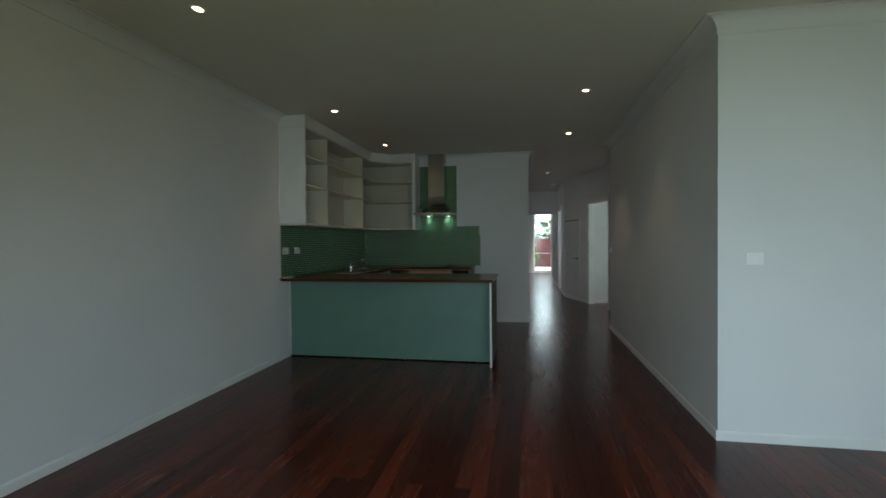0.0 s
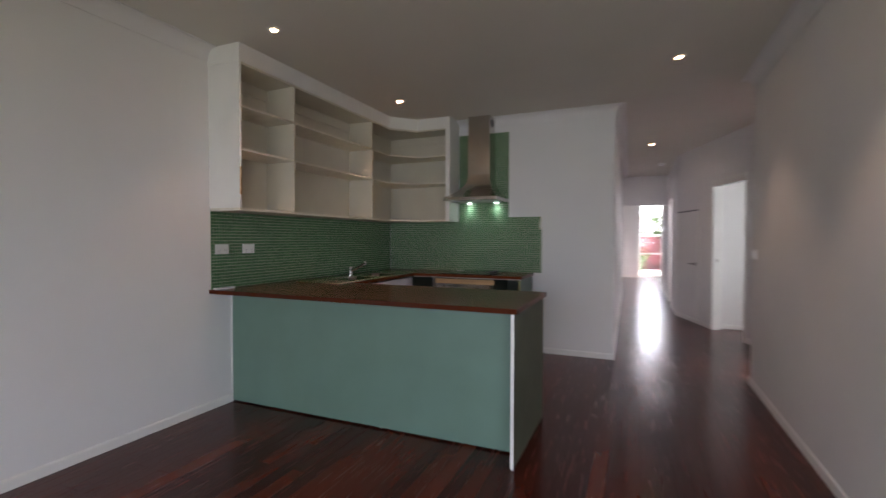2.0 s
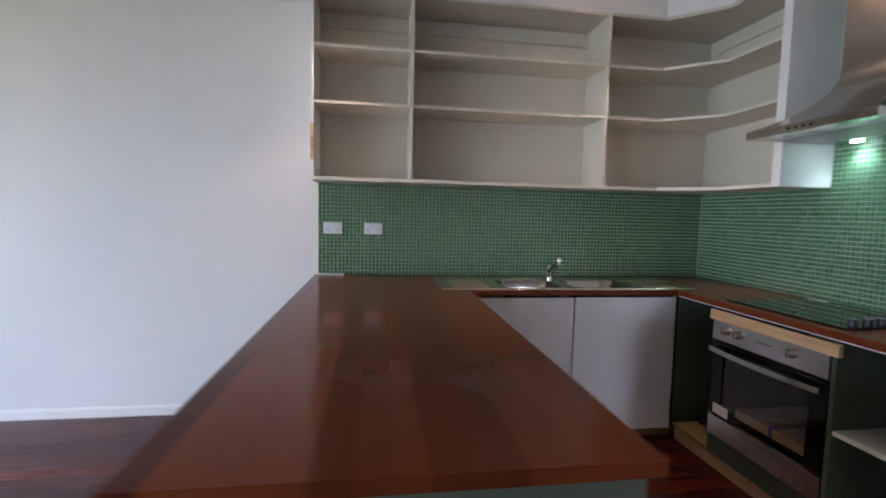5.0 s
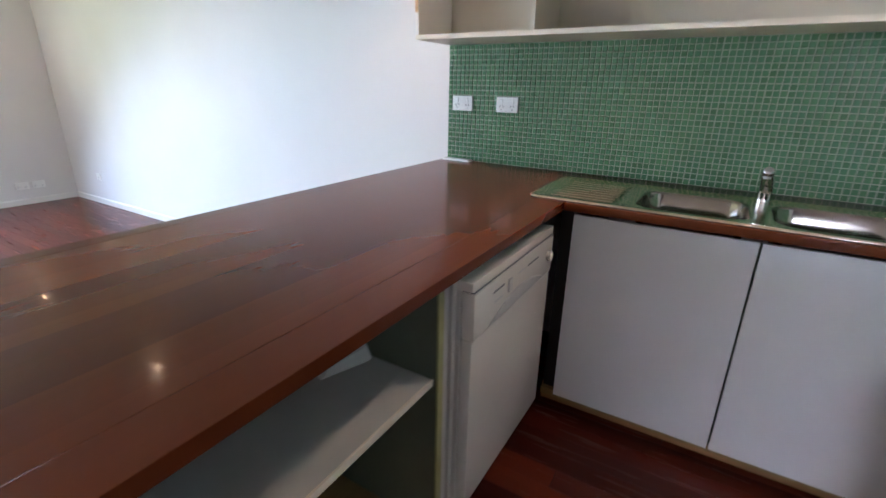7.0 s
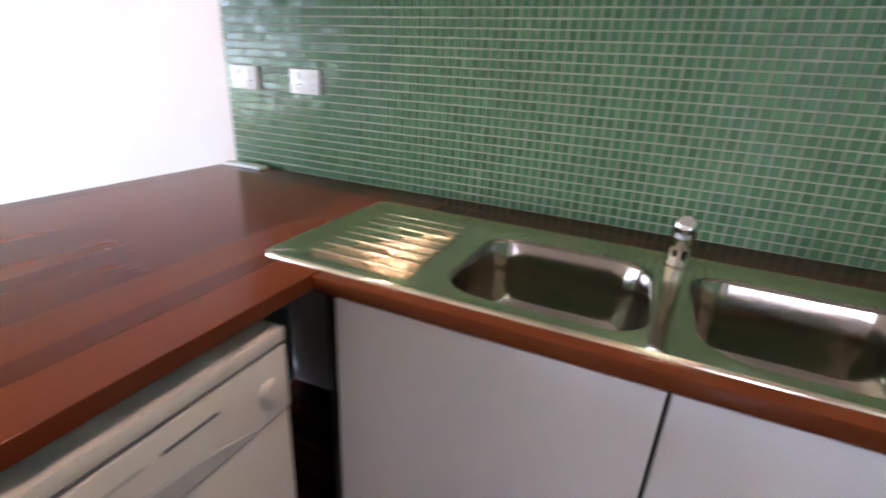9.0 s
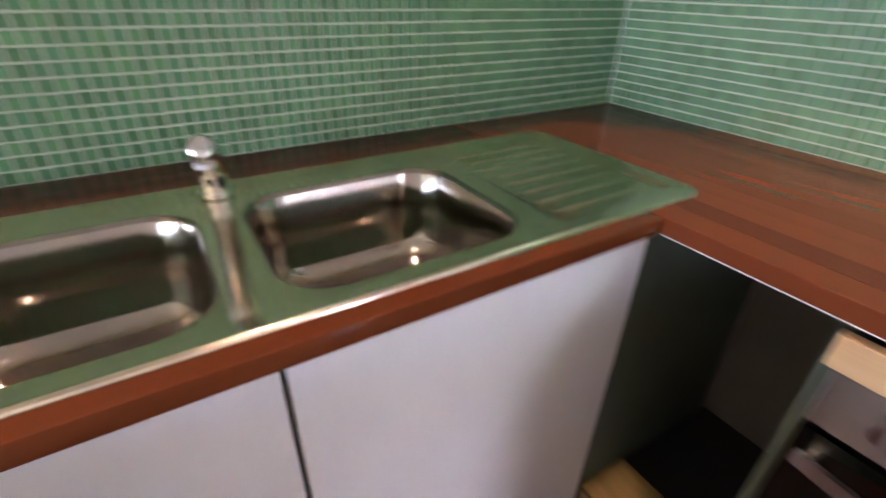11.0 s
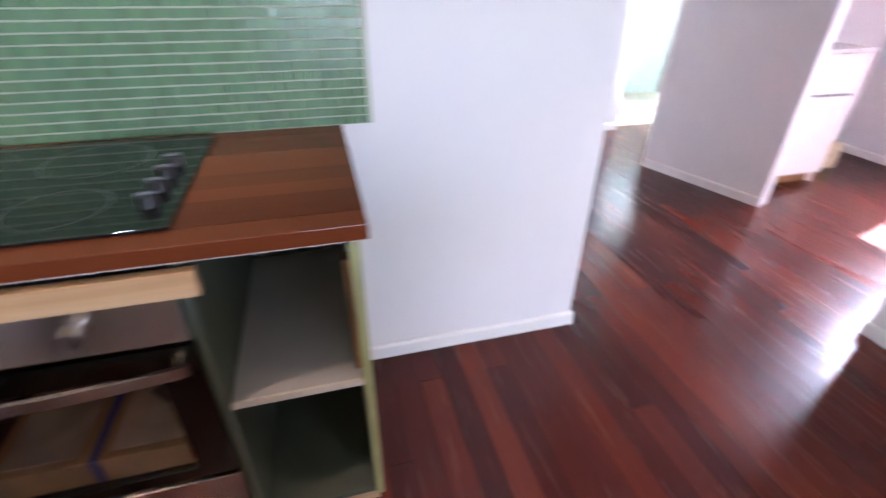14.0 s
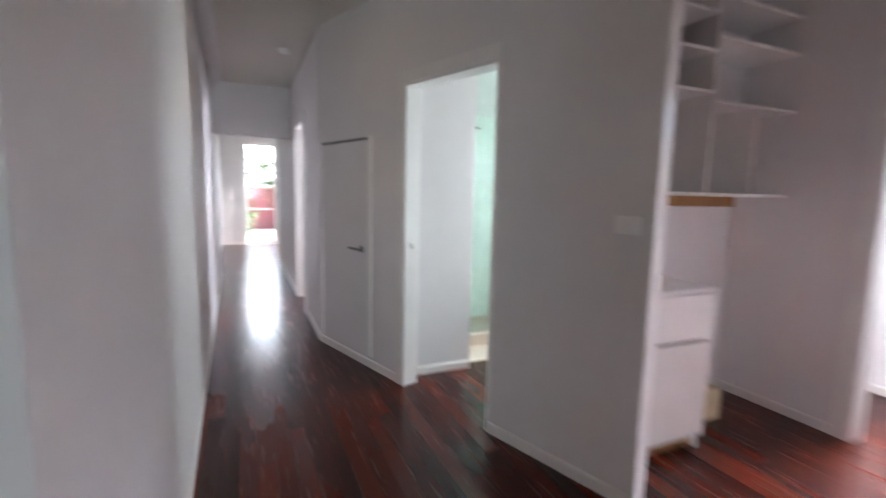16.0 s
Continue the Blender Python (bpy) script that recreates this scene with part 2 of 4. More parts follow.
SAND_TILE = material("sand_tile", (0.58, 0.50, 0.40), 0.4, vary=0.1, scale=8)
LAMP_ON = glow("halogen_lens", (1.0, 0.62, 0.30), 15)
HOOD_LAMP_ON = glow("hood_lamp_lens", (0.82, 1.0, 0.9), 3)
GRASS = material("dry_grass", (0.10, 0.13, 0.045), 0.9, vary=0.3, scale=1.5, bump=0.4, bump_scale=40)
PAVING = material("pale_concrete", (0.74, 0.72, 0.69), 0.8, vary=0.08, scale=2, bump=0.2, bump_scale=60)
FENCE = material("maroon_fence", (0.34, 0.10, 0.115), 0.7, vary=0.2, scale=5, bump=0.2, bump_scale=40)
LEAF = material("garden_leaf", (0.10, 0.155, 0.04), 0.5, vary=0.45, scale=9)
BARK = material("bark", (0.12, 0.09, 0.06), 0.9, vary=0.2, scale=12, bump=0.5, bump_scale=30)

# ---- building helpers ----
BASE = {}


def box(bm, a, b, m=None, bevel=0.0):
    """Adds a box between two corners to bm, turned by m, with softened edges."""
    cs = [(x, y, z) for x in (a[0], b[0]) for y in (a[1], b[1]) for z in (a[2], b[2])]
    v = [bm.verts.new(c) for c in cs]
    f = [bm.faces.new([v[i] for i in q]) for q in ((0, 1, 3, 2), (4, 6, 7, 5), (0, 4, 5, 1), (2, 3, 7, 6), (0, 2, 6, 4), (1, 5, 7, 3))]
    if bevel:
        es = {e for q in f for e in q.edges}
        bmesh.ops.bevel(bm, geom=list(es), offset=bevel, segments=2, profile=0.6, affect="EDGES")
    if m is not None:
        bmesh.ops.transform(bm, matrix=m, verts=v if not bevel else bm.verts[:])
    return bm


def slab(a, b, bevel=0.0, m=None):
    return box(bmesh.new(), a, b, m, bevel)


def slabs(*pairs, m=None):
    bm = bmesh.new()
    for a, b in pairs:
        box(bm, a, b)
    if m is not None:
        bmesh.ops.transform(bm, matrix=m, verts=bm.verts[:])
    return bm


def disc(r, h, at=(0, 0, 0), axis="z", seg=24, r2=None, bevel=0.0):
    bm = bmesh.new()
    bmesh.ops.create_cone(bm, cap_ends=True, segments=seg, radius1=r, radius2=r if r2 is None else r2, depth=h)
    if bevel:
        es = [e for e in bm.edges if len(e.link_faces) == 2 and e.calc_face_angle() > 1.0]
        bmesh.ops.bevel(bm, geom=es, offset=bevel, segments=2, affect="EDGES")
    turn = {"z": Matrix(), "x": Matrix.Rotation(radians(90), 4, "Y"), "y": Matrix.Rotation(radians(-90), 4, "X")}[axis]
    bmesh.ops.transform(bm, matrix=Matrix.Translation(at) @ turn, verts=bm.verts[:])
    return bm


def ring(r, w, h, at, seg=40):
    bm = bmesh.new()
    rows = []
    for i in range(seg):
        c, s = math.cos(2 * math.pi * i / seg), math.sin(2 * math.pi * i / seg)
        rows.append([bm.verts.new((at[0] + c * q, at[1] + s * q, at[2] + z)) for q, z in ((r, 0), (r, h), (r - w, h), (r - w, 0))])
    for i in range(seg):
        p, q = rows[i], rows[(i + 1) % seg]
        for k in range(4):
            bm.faces.new((p[k], q[k], q[(k + 1) % 4], p[(k + 1) % 4]))
    return bm


def tube(points, r, seg=14):
    """A pipe of round section along a line of points."""
    bm = bmesh.new()
    pts = [Vector(p) for p in points]
    loops = []
    for i, p in enumerate(pts):
        d = (pts[min(i + 1, len(pts) - 1)] - pts[max(i - 1, 0)]).normalized()
        side = d.cross(Vector((0.31, 0.17, 0.93)) if abs(d.z) < 0.9 else Vector((1, 0, 0))).normalized()
        up = side.cross(d)
        rr = r[i] if isinstance(r, (list, tuple)) else r
        loops.append([bm.verts.new(p + rr * (math.cos(2 * math.pi * k / seg) * side + math.sin(2 * math.pi * k / seg) * up)) for k in range(seg)])
    for a, b in zip(loops, loops[1:]):
        for k in range(seg):
            bm.faces.new((a[k], a[(k + 1) % seg], b[(k + 1) % seg], b[k]))
    bm.faces.new(loops[0][::-1])
    bm.faces.new(loops[-1])
    return bm


def mesh_of(name, bm, mat, smooth=None):
    bmesh.ops.recalc_face_normals(bm, faces=bm.faces[:])
    me = bpy.data.meshes.new(name)
    bm.to_mesh(me)
    bm.free()
    me.materials.append(mat)
    if smooth:
        me.shade_smooth()
        me.set_sharp_from_angle(angle=radians(smooth))
    return me


def thing(name, at, label, category, group="", kind=""):
    ob = new(name)
    ob.location = at
    ob.empty_display_size = 0.1
    BASE[ob] = Vector(at)
    return tagged(ob, label, category, group, kind)


def part(name, bm, mat, parent, label="", smooth=None):
    base = BASE[parent]
    bmesh.ops.translate(bm, vec=-base, verts=bm.verts[:])
    ob = new(name, mesh_of(name, bm, mat, smooth))
    ob.parent = parent
    BASE[ob] = base
    if label:
        tagged(ob, label)
    return ob


def solid(name, bm, mat, label="", category="", kind="structure", smooth=None):
    ob = new(name, mesh_of(name, bm, mat, smooth))
    BASE[ob] = Vector((0, 0, 0))
    return tagged(ob, label, category, "", kind)


# ---- plan ----
CEIL = 2.68
Y_S, Y_FACE, Y_BACK, X_R, X_H = 0.12, 3.66, 7.79, 3.862, 2.704
R_END = 7.423
# the slanted wall beside the hall, from the nib back to the closet
B0, A0 = Vector((3.545, 11.23, 0)), Vector((4.434, 8.479, 0))
U = (A0 - B0).normalized()
N_IN = Vector((-U.y, U.x, 0))
SLANT = Matrix(((U.x, N_IN.x, 0, B0.x), (U.y, N_IN.y, 0, B0.y), (0, 0, 1, 0), (0, 0, 0, 1)))
SL = (A0 - B0).length - 0.035

# ---- walls, ceiling ----
floor = solid("floor", slab((-0.1, 0.0, -0.12), (7.1, 19.2, -0.016)), JOINT, "dark red polished hardwood strip floor", "floor")
solid("ceiling", slab((-0.1, 0.0, CEIL), (7.1, 19.3, CEIL + 0.12)), CEILING, "off-white painted plaster ceiling", "ceiling")
solid("wall_west", slab((-0.1, Y_S, 0), (0, Y_BACK + 0.1, CEIL)), WALL, "white painted plaster wall beside the kitchen", "wall")
solid("wall_back", slab((0, Y_BACK, 0), (X_H, Y_BACK + 0.1, CEIL)), WALL, "white painted plaster wall behind the cooker", "wall")
solid("wall_south", slabs(((-0.1, 0, 0), (1.1, Y_S, CEIL)), ((5.5, 0, 0), (6.6, Y_S, CEIL)), ((1.1, 0, 2.1), (5.5, Y_S, CEIL))), WALL, "white painted wall around wide glazed doors", "wall")
solid("wall_east", slab((6.5, Y_S, 0), (6.6, Y_FACE, CEIL)), WALL, "white painted plaster wall", "wall")
solid("wall_outer_east", slab((6.5, Y_FACE + 0.1, 0), (6.6, 6.3, CEIL)), WALL, "white painted plaster wall", "wall")
solid("wall_outer_west", slabs(((-0.1, Y_BACK + 0.1, 0), (0, 19.2, CEIL)), ((-0.1, 19.2, 0), (2.36, 19.3, CEIL))), WALL, "white painted plaster wall", "wall")
solid("wall_face", slab((X_R, Y_FACE, 0), (6.6, Y_FACE + 0.1, CEIL)), WALL, "white painted plaster wall with a light switch", "wall")
solid("wall_right", slab((X_R, Y_FACE + 0.1, 0), (X_R + 0.1, R_END, CEIL)), WALL, "white painted plaster wall beside the kitchen walkway", "wall")
bm = bmesh.new()
for z in (0, CEIL):
    for p in ((X_H, Y_BACK + 0.1), (2.58, 14.9), (2.45, 14.9), (X_H - 0.1, Y_BACK + 0.1)):
        bm.verts.new((*p, z))
bm.verts.ensure_lookup_table()
for q in ((0, 1, 2, 3), (4, 5, 6, 7), (0, 1, 5, 4), (1, 2, 6, 5), (2, 3, 7, 6), (3, 0, 4, 7)):
    bm.faces.new([bm.verts[i] for i in q])
solid("wall_hall_west", bm, WALL, "white painted hall wall with a satin sheen", "wall")
solid("wall_front_room_west", slab((2.36, 14.9, 0), (2.46, 19.2, CEIL)), WALL, "white painted plaster wall", "wall")
solid("wall_north", slabs(((2.36, 19.2, 0), (2.935, 19.3, CEIL)), ((3.735, 19.2, 0), (6.1, 19.3, CEIL)), ((2.935, 19.2, 2.47), (3.735, 19.3, CEIL))), WALL, "white painted wall with a tall glazed door", "wall")
solid("wall_front_room_east", slabs(((6.0, 16.2, 0), (6.1, 16.8, CEIL)), ((6.0, 18.4, 0), (6.1, 19.2, CEIL)), ((6.0, 16.8, 0), (6.1, 18.4, 1.5)), ((6.0, 16.8, 2.1), (6.1, 18.4, CEIL))), WALL, "white painted wall with two windows", "wall")
solid("wall_front_room_south", slab((3.64, 16.1, 0), (6.0, 16.2, CEIL)), WALL, "white painted plaster wall", "wall")
solid("wall_hall_east", slabs(((3.54, 11.25, 0), (3.64, 12.3, CEIL)), ((3.54, 12.3, 2.1), (3.64, 13.1, CEIL)), ((3.54, 13.1, 0), (3.64, 16.2, CEIL))), WALL, "white painted hall wall with an open doorway", "wall")
solid("wall_side_room", slabs(((3.64, 12.2, 0), (5.9, 12.3, CEIL)), ((3.64, 14.2, 0), (5.9, 14.3, CEIL)), ((5.9, 12.2, 0), (6.0, 13.5, CEIL)), ((5.9, 14.1, 0), (6.0, 14.3, CEIL)), ((5.9, 13.5, 0), (6.0, 14.1, 0.9)), ((5.9, 13.5, 2.1), (6.0, 14.1, CEIL))), WALL, "white painted plaster wall", "wall")
solid("hall_beam", slab((2.60, 13.75, 2.03), (3.54, 13.88, CEIL)), WALL, "white painted beam across the hall", "beam")
OPEN0, OPEN1 = 1.20, 2.02
solid("wall_slant", slabs(((0, 0, 0), (OPEN0, 0.1, CEIL)), ((OPEN1, 0, 0), (SL, 0.1, CEIL)), ((OPEN0, 0, 2.05), (OPEN1, 0.1, CEIL)), m=SLANT), WALL, "white painted slanted wall with an open doorway", "wall")
solid("wall_bath_stub", slab((4.03, 10.21, 0), (4.5, 10.3, CEIL)), WALL, "white painted short wall inside the bathroom", "wall")
solid("wall_bath_north", slab((3.75, 11.5, 0), (5.9, 11.6, CEIL)), SHOWER_TILE, "pale green tiled shower wall", "wall")
solid("wall_bath_east", slabs(((5.9, 9.37, 0), (6.0, 9.45, CEIL)), ((5.9, 10.25, 0), (6.0, 11.6, CEIL)), ((5.9, 9.45, 0), (6.0, 10.25, 1.15)), ((5.9, 9.45, 2.05), (6.0, 10.25, CEIL))), WALL, "white painted wall with a frosted window", "wall")
solid("wall_nook_back", slab((4.28, 9.27, 0), (6.02, 9.37, CEIL)), WALL, "white painted wall behind the study nook", "wall")
solid("wall_passage_east", slabs(((6.02, 8.46, 0), (6.12, 9.37, CEIL)), ((6.02, 7.33, 0), (6.12, 7.5, CEIL)), ((6.02, 7.5, 2.05), (6.12, 8.46, CEIL))), WALL, "white painted wall with an open doorway", "wall")
solid("wall_passage_south", slab((X_R + 0.1, 7.323, 0), (6.02, R_END, CEIL)), WALL, "white painted plaster wall", "wall")
solid("wall_laundry", slabs(((6.12, 9.8, 0), (7.1, 9.9, CEIL)), ((6.12, 6.3, 0), (7.1, 6.4, CEIL)), ((6.02, 6.4, 0), (6.12, 7.33, CEIL)), ((6.02, 9.37, 0), (6.12, 9.9, CEIL)), ((7.0, 6.4, 0), (7.1, 7.95, CEIL)), ((7.0, 9.25, 0), (7.1, 9.8, CEIL)), ((7.0, 7.95, 0), (7.1, 9.25, 1.76)), ((7.0, 7.95, 2.6), (7.1, 9.25, CEIL))), WALL, "white painted wall with a high window", "wall")
solid("shower_hob", slab((4.5, 10.62, -0.01), (5.9, 10.74, 0.12), 0.006), SAND_TILE, "sand-coloured tiled shower step", "shower step")
solid("shower_floor", slab((4.5, 10.3, -0.01), (5.9, 11.5, 0.006)), SAND_TILE, "sand-coloured shower floor tiles", "floor")


def skirting(p, q, normal, name="baseboard", h=0.062, t=0.012):
    """A painted board along the foot of a wall from p to q; normal points into the room."""
    p, q, n3 = Vector((*p, 0)), Vector((*q, 0)), Vector((*normal, 0)).normalized()
    bm = bmesh.new()
    loops = []
    for e in (p, q):
        loops.append([bm.verts.new(e + n3 * d + Vector((0, 0, z))) for d, z in ((0.001, 0.001), (t, 0.001), (t, h - 0.012), (t * 0.8, h - 0.004), (t * 0.4, h), (0.001, h))])
    for k in range(6):
        bm.faces.new((loops[0][k], loops[0][(k + 1) % 6], loops[1][(k + 1) % 6], loops[1][k]))
    bm.faces.new(loops[0])
    bm.faces.new(loops[1][::-1])
    solid(name, bm, TRIM, "white gloss-painted skirting board at the wall foot", "skirting board")


def cornice(p, q, normal, m0=0, m1=0, r=0.085):
    """A coved cornice from p to q; m0, m1: 1 where it turns an outer corner, -1 an inner one."""
    p, q, n3 = Vector((*p, 0)), Vector((*q, 0)), Vector((*normal, 0)).normalized()
    bm = bmesh.new()
    prof = [(0.001, CEIL - r - 0.012), (0.008, CEIL - r - 0.012), (0.008, CEIL - r)]
    prof += [(0.008 + r - r * math.cos(a), CEIL - r + r * math.sin(a)) for a in [radians(15 * k) for k in range(1, 6)]]
    prof += [(r + 0.008, CEIL - 0.008), (r + 0.02, CEIL - 0.008), (r + 0.02, CEIL - 0.001), (0.001, CEIL - 0.001)]
    way = (q - p).normalized()
    loops = [[bm.verts.new(e + n3 * d + way * (k * d) + Vector((0, 0, z))) for d, z in prof] for e, k in ((p, -m0), (q, m1))]
    k = len(prof)
    for i in range(k):
        bm.faces.new((loops[0][i], loops[0][(i + 1) % k], loops[1][(i + 1) % k], loops[1][i]))
    bm.faces.new(loops[0])
    bm.faces.new(loops[1][::-1])
    solid("cornice", bm, WALL, "white coved plaster cornice under the ceiling", "cornice", smooth=25)


CX0_CORNICE, CX1_CORNICE = 1.137, 1.397


def on_slant(s, d=0.0):
    p = B0 + U * s + N_IN * d
    return (p.x, p.y)


for p, q, nn in (((0, Y_S), (0, 5.285), (1, 0)), ((0.01, Y_S), (1.1, Y_S), (0, 1)), ((1.86, Y_BACK), (X_H + 0.014, Y_BACK), (0, -1)),
                 ((X_H, Y_BACK), (2.58, 14.9), (1, 0.012)), ((X_R, Y_FACE), (X_R, R_END + 0.014), (-1, 0)), ((X_R - 0.014, Y_FACE), (6.5, Y_FACE), (0, -1)),
                 (on_slant(0), on_slant(OPEN0 - 0.07), (-N_IN.x, -N_IN.y)), (on_slant(OPEN1), on_slant(SL + 0.014), (-N_IN.x, -N_IN.y)),
                 ((3.54, 11.25), (3.54, 12.25), (-1, 0)), ((3.54, 13.1), (3.54, 16.2), (-1, 0)), ((4.07, 10.21), (4.5, 10.21), (0, -1)),
                 ((6.02, 8.55), (6.02, 9.27), (-1, 0)), ((5.6, 9.27), (6.02, 9.27), (0, -1)), ((7.0, 6.4), (7.0, 9.8), (-1, 0)), ((2.46, 19.2), (3.0, 19.2), (0, -1))):
    skirting(p, q, nn)
for p, q, nn, m0, m1 in (((0, Y_S), (0, 5.085), (1, 0), -1, 0), ((0.95, Y_BACK), (CX0_CORNICE, Y_BACK), (0, -1), 0, 0), ((CX1_CORNICE, Y_BACK), (X_H, Y_BACK), (0, -1), 0, 1), ((X_R, Y_FACE), (X_R, R_END), (-1, 0), 1, 0),
                         ((X_R, Y_FACE), (6.5, Y_FACE), (0, -1), 1, -1), ((0, Y_S), (6.5, Y_S), (0, 1), -1, -1), ((X_H, Y_BACK), (2.627, 13.75), (1, 0.0129), 1, 0)):
    cornice(p, q, nn, m0, m1)
# nib end cap
solid("trim_nib", slab((SL, -0.004, 0.0), (SL + 0.012, 0.104, CEIL), 0.003, SLANT), TRIM, "white painted end of the slanted wall", "trim")


def casing(name, pieces, m=None, label="white gloss-painted door frame"):
    bm = bmesh.new()
    for a, b in pieces:
        box(bm, a, b)
    if m is not None:
        bmesh.ops.transform(bm, matrix=m, verts=bm.verts[:])
    solid(name, bm, TRIM, label, "door frame")


casing("door_frame_bathroom", [((OPEN0 - 0.068, -0.016, 0), (OPEN0 + 0.004, -0.0005, 2.115)), ((OPEN0 - 0.002, -0.012, 0), (OPEN0 + 0.028, 0.112, 2.05)), ((OPEN1 - 0.02, -0.003, 0), (OPEN1 + 0.002, 0.103, 2.05)),
                               ((OPEN0 + 0.004, -0.016, 2.04), (OPEN1 + 0.01, -0.0005, 2.115)), ((OPEN0 + 0.028, -0.010, 2.02), (OPEN1 - 0.02, 0.112, 2.052))], SLANT)
casing("door_frame_hall", [((3.525, 13.085, 0), (3.655, 13.118, 2.1)), ((3.524, 13.118, 0), (3.539, 13.18, 2.16)), ((3.525, 12.282, 0), (3.655, 12.315, 2.1)), ((3.524, 12.22, 0), (3.539, 12.282, 2.16)), ((3.525, 12.315, 2.07), (3.655, 13.085, 2.1)), ((3.524, 12.282, 2.1), (3.539, 13.118, 2.16))])
casing("door_frame_laundry", [((6.004, 8.455, 0), (6.135, 8.475, 2.07)), ((6.003, 8.475, 0), (6.0195, 8.55, 2.13)), ((6.004, 7.49, 0), (6.135, 7.51, 2.07)), ((6.003, 7.43, 0), (6.0195, 7.49, 2.13)), ((6.004, 7.51, 2.04), (6.135, 8.455, 2.07)), ((6.003, 7.49, 2.07), (6.0195, 8.475, 2.13))])


def glazed(name, origin, turn, widths, h, label, sill=0.02, pane_glass=None):
    """Glazed doors or a window: outer frame, and for each leaf a sash with its pane."""
    t = thing(name, origin, label, "window", "", "structure")
    m = Matrix.Translation(origin) @ Matrix.Rotation(radians(turn), 4, "Z")
    w = sum(widths)
    bm = slabs(((0, -0.05, 0), (0.04, 0.05, h)), ((w - 0.04, -0.05, 0), (w, 0.05, h)), ((0.04, -0.05, h - 0.04), (w - 0.04, 0.05, h)), ((0.04, -0.05, 0), (w - 0.04, 0.05, sill)), m=m)
    part("window_frame", bm, TRIM, t)
    x = 0.0
    for i, k in enumerate(widths):
        a, b, y = x + (0.04 if i == 0 else 0), x + k - (0.04 if i == len(widths) - 1 else 0), -0.02 if i % 2 else 0.012
        s = part("sash", slabs(((a, y, sill), (a + 0.05, y + 0.03, h - 0.04)), ((b - 0.05, y, sill), (b, y + 0.03, h - 0.04)), ((a + 0.05, y, h - 0.09), (b - 0.05, y + 0.03, h - 0.04)), ((a + 0.05, y, sill), (b - 0.05, y + 0.03, sill + 0.06)), m=m), TRIM, t)
        p = part("pane", slab((a + 0.05, y + 0.012, sill + 0.06), (b - 0.05, y + 0.018, h - 0.09), 0, m), pane_glass or CLEAR, s)
        p.visible_shadow = pane_glass is not None
        x += k
    return t


glazed("window_south", (1.1, 0.03, 0), 0, (1.1, 1.1, 1.1, 1.1), 2.1, "wide white-framed sliding glass doors to the garden")
glazed("window_laundry", (7.05, 7.95, 1.76), 90, (1.3,), 0.84, "white-framed high window facing the morning sun")
glazed("window_bathroom", (5.95, 9.45, 1.15), 90, (0.8,), 0.9, "white-framed frosted bathroom window", pane_glass=FROSTED)
glazed("door_north", (2.935, 19.25, 0), 0, (0.80,), 2.47, "tall white-framed glazed door to the front garden")
glazed("window_side_room", (5.95, 13.5, 0.9), 90, (0.6,), 1.2, "white-framed side room window")
glazed("window_front_room", (6.05, 16.8, 1.5), 90, (0.8, 0.8), 0.6, "white-framed front room window")

# ---- kitchen ----
# worktop of three runs round the corner
WT = 0.03
worktop = thing("worktop", (0, 5.08, 0.87), "polished jarrah timber worktop wrapped round the kitchen", "worktop")


def run(name, a, b, mat):
    return part(name, slab((a[0], a[1], 0.9 - WT), (b[0], b[1], 0.9), 0.005), mat, worktop, smooth=40)


def staves(a, b, seed):
    """Long strips of hardwood glued side by side, the outer ones with rounded edges."""
    rs = random.Random(seed)
    y = a[1]
    while y < b[1] - 0.001:
        w = rs.uniform(0.045, 0.105)
        w = b[1] - y if b[1] - y - w < 0.045 else w
        x0, x1 = a[0], b[0]
        for end_x in ([x0 + (x1 - x0) * rs.uniform(0.3, 0.7)] if rs.random() < 0.45 else []) + [x1]:
            outer = y == a[1] or y + w > b[1] - 0.001
            part("stave", slab((x0, y, 0.9 - WT), (end_x - 0.0001, y + w - 0.0001, 0.9), 0.0015 if outer else 0), BENCH, worktop)
            x0 = end_x
        y += w


staves((0.001, 5.08), (2.331, 5.966), 21)
staves((0.001, 7.185), (1.858, 7.789), 8)
run("sink_front", (0.592, 5.968), (0.645, 7.183), BENCH_Y)
part("sink_back", slab((0.001, 5.968, 0.87), (0.245, 7.183, 0.8996)), BENCH_Y, worktop)
part("sink_end", slab((0.246, 5.968, 0.87), (0.591, 6.14, 0.8996)), BENCH_Y, worktop)
part("sink_end", slab((0.246, 6.99, 0.87), (0.591, 7.183, 0.8996)), BENCH_Y, worktop)
# pale strip under the front edges
part("edge_strip", slab((0.64, 7.197, 0.862), (1.85, 7.215, 0.8695)), EDGE, worktop, "pale strip under the worktop edge")

# peninsula unit
pen = thing("peninsula_cabinet", (1.2, 5.3, 0), "sage green open-shelved cabinet under the timber worktop", "cabinet")
part("front_panel", slab((0.012, 5.285, 0.012), (2.292, 5.303, 0.868), 0.001), GREEN, pen)
end = part("end_panel", slab((2.294, 5.10, 0.004), (2.312, 5.94, 0.868), 0.001), CARCASS, pen, "dull olive green end panel")
part("edge_band", slab((2.2935, 5.094, 0.004), (2.3125, 5.0995, 0.868), 0.001), TRIM, end, "white painted edge")
part("corner_bead", slab((0.002, 5.277, 0.09), (0.012, 5.2845, 0.868)), TRIM, pen)
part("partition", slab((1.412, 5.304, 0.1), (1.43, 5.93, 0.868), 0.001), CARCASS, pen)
part("edge_band", slab((1.410, 5.930, 0.1), (1.432, 5.936, 0.868)), OLIVE, pen)
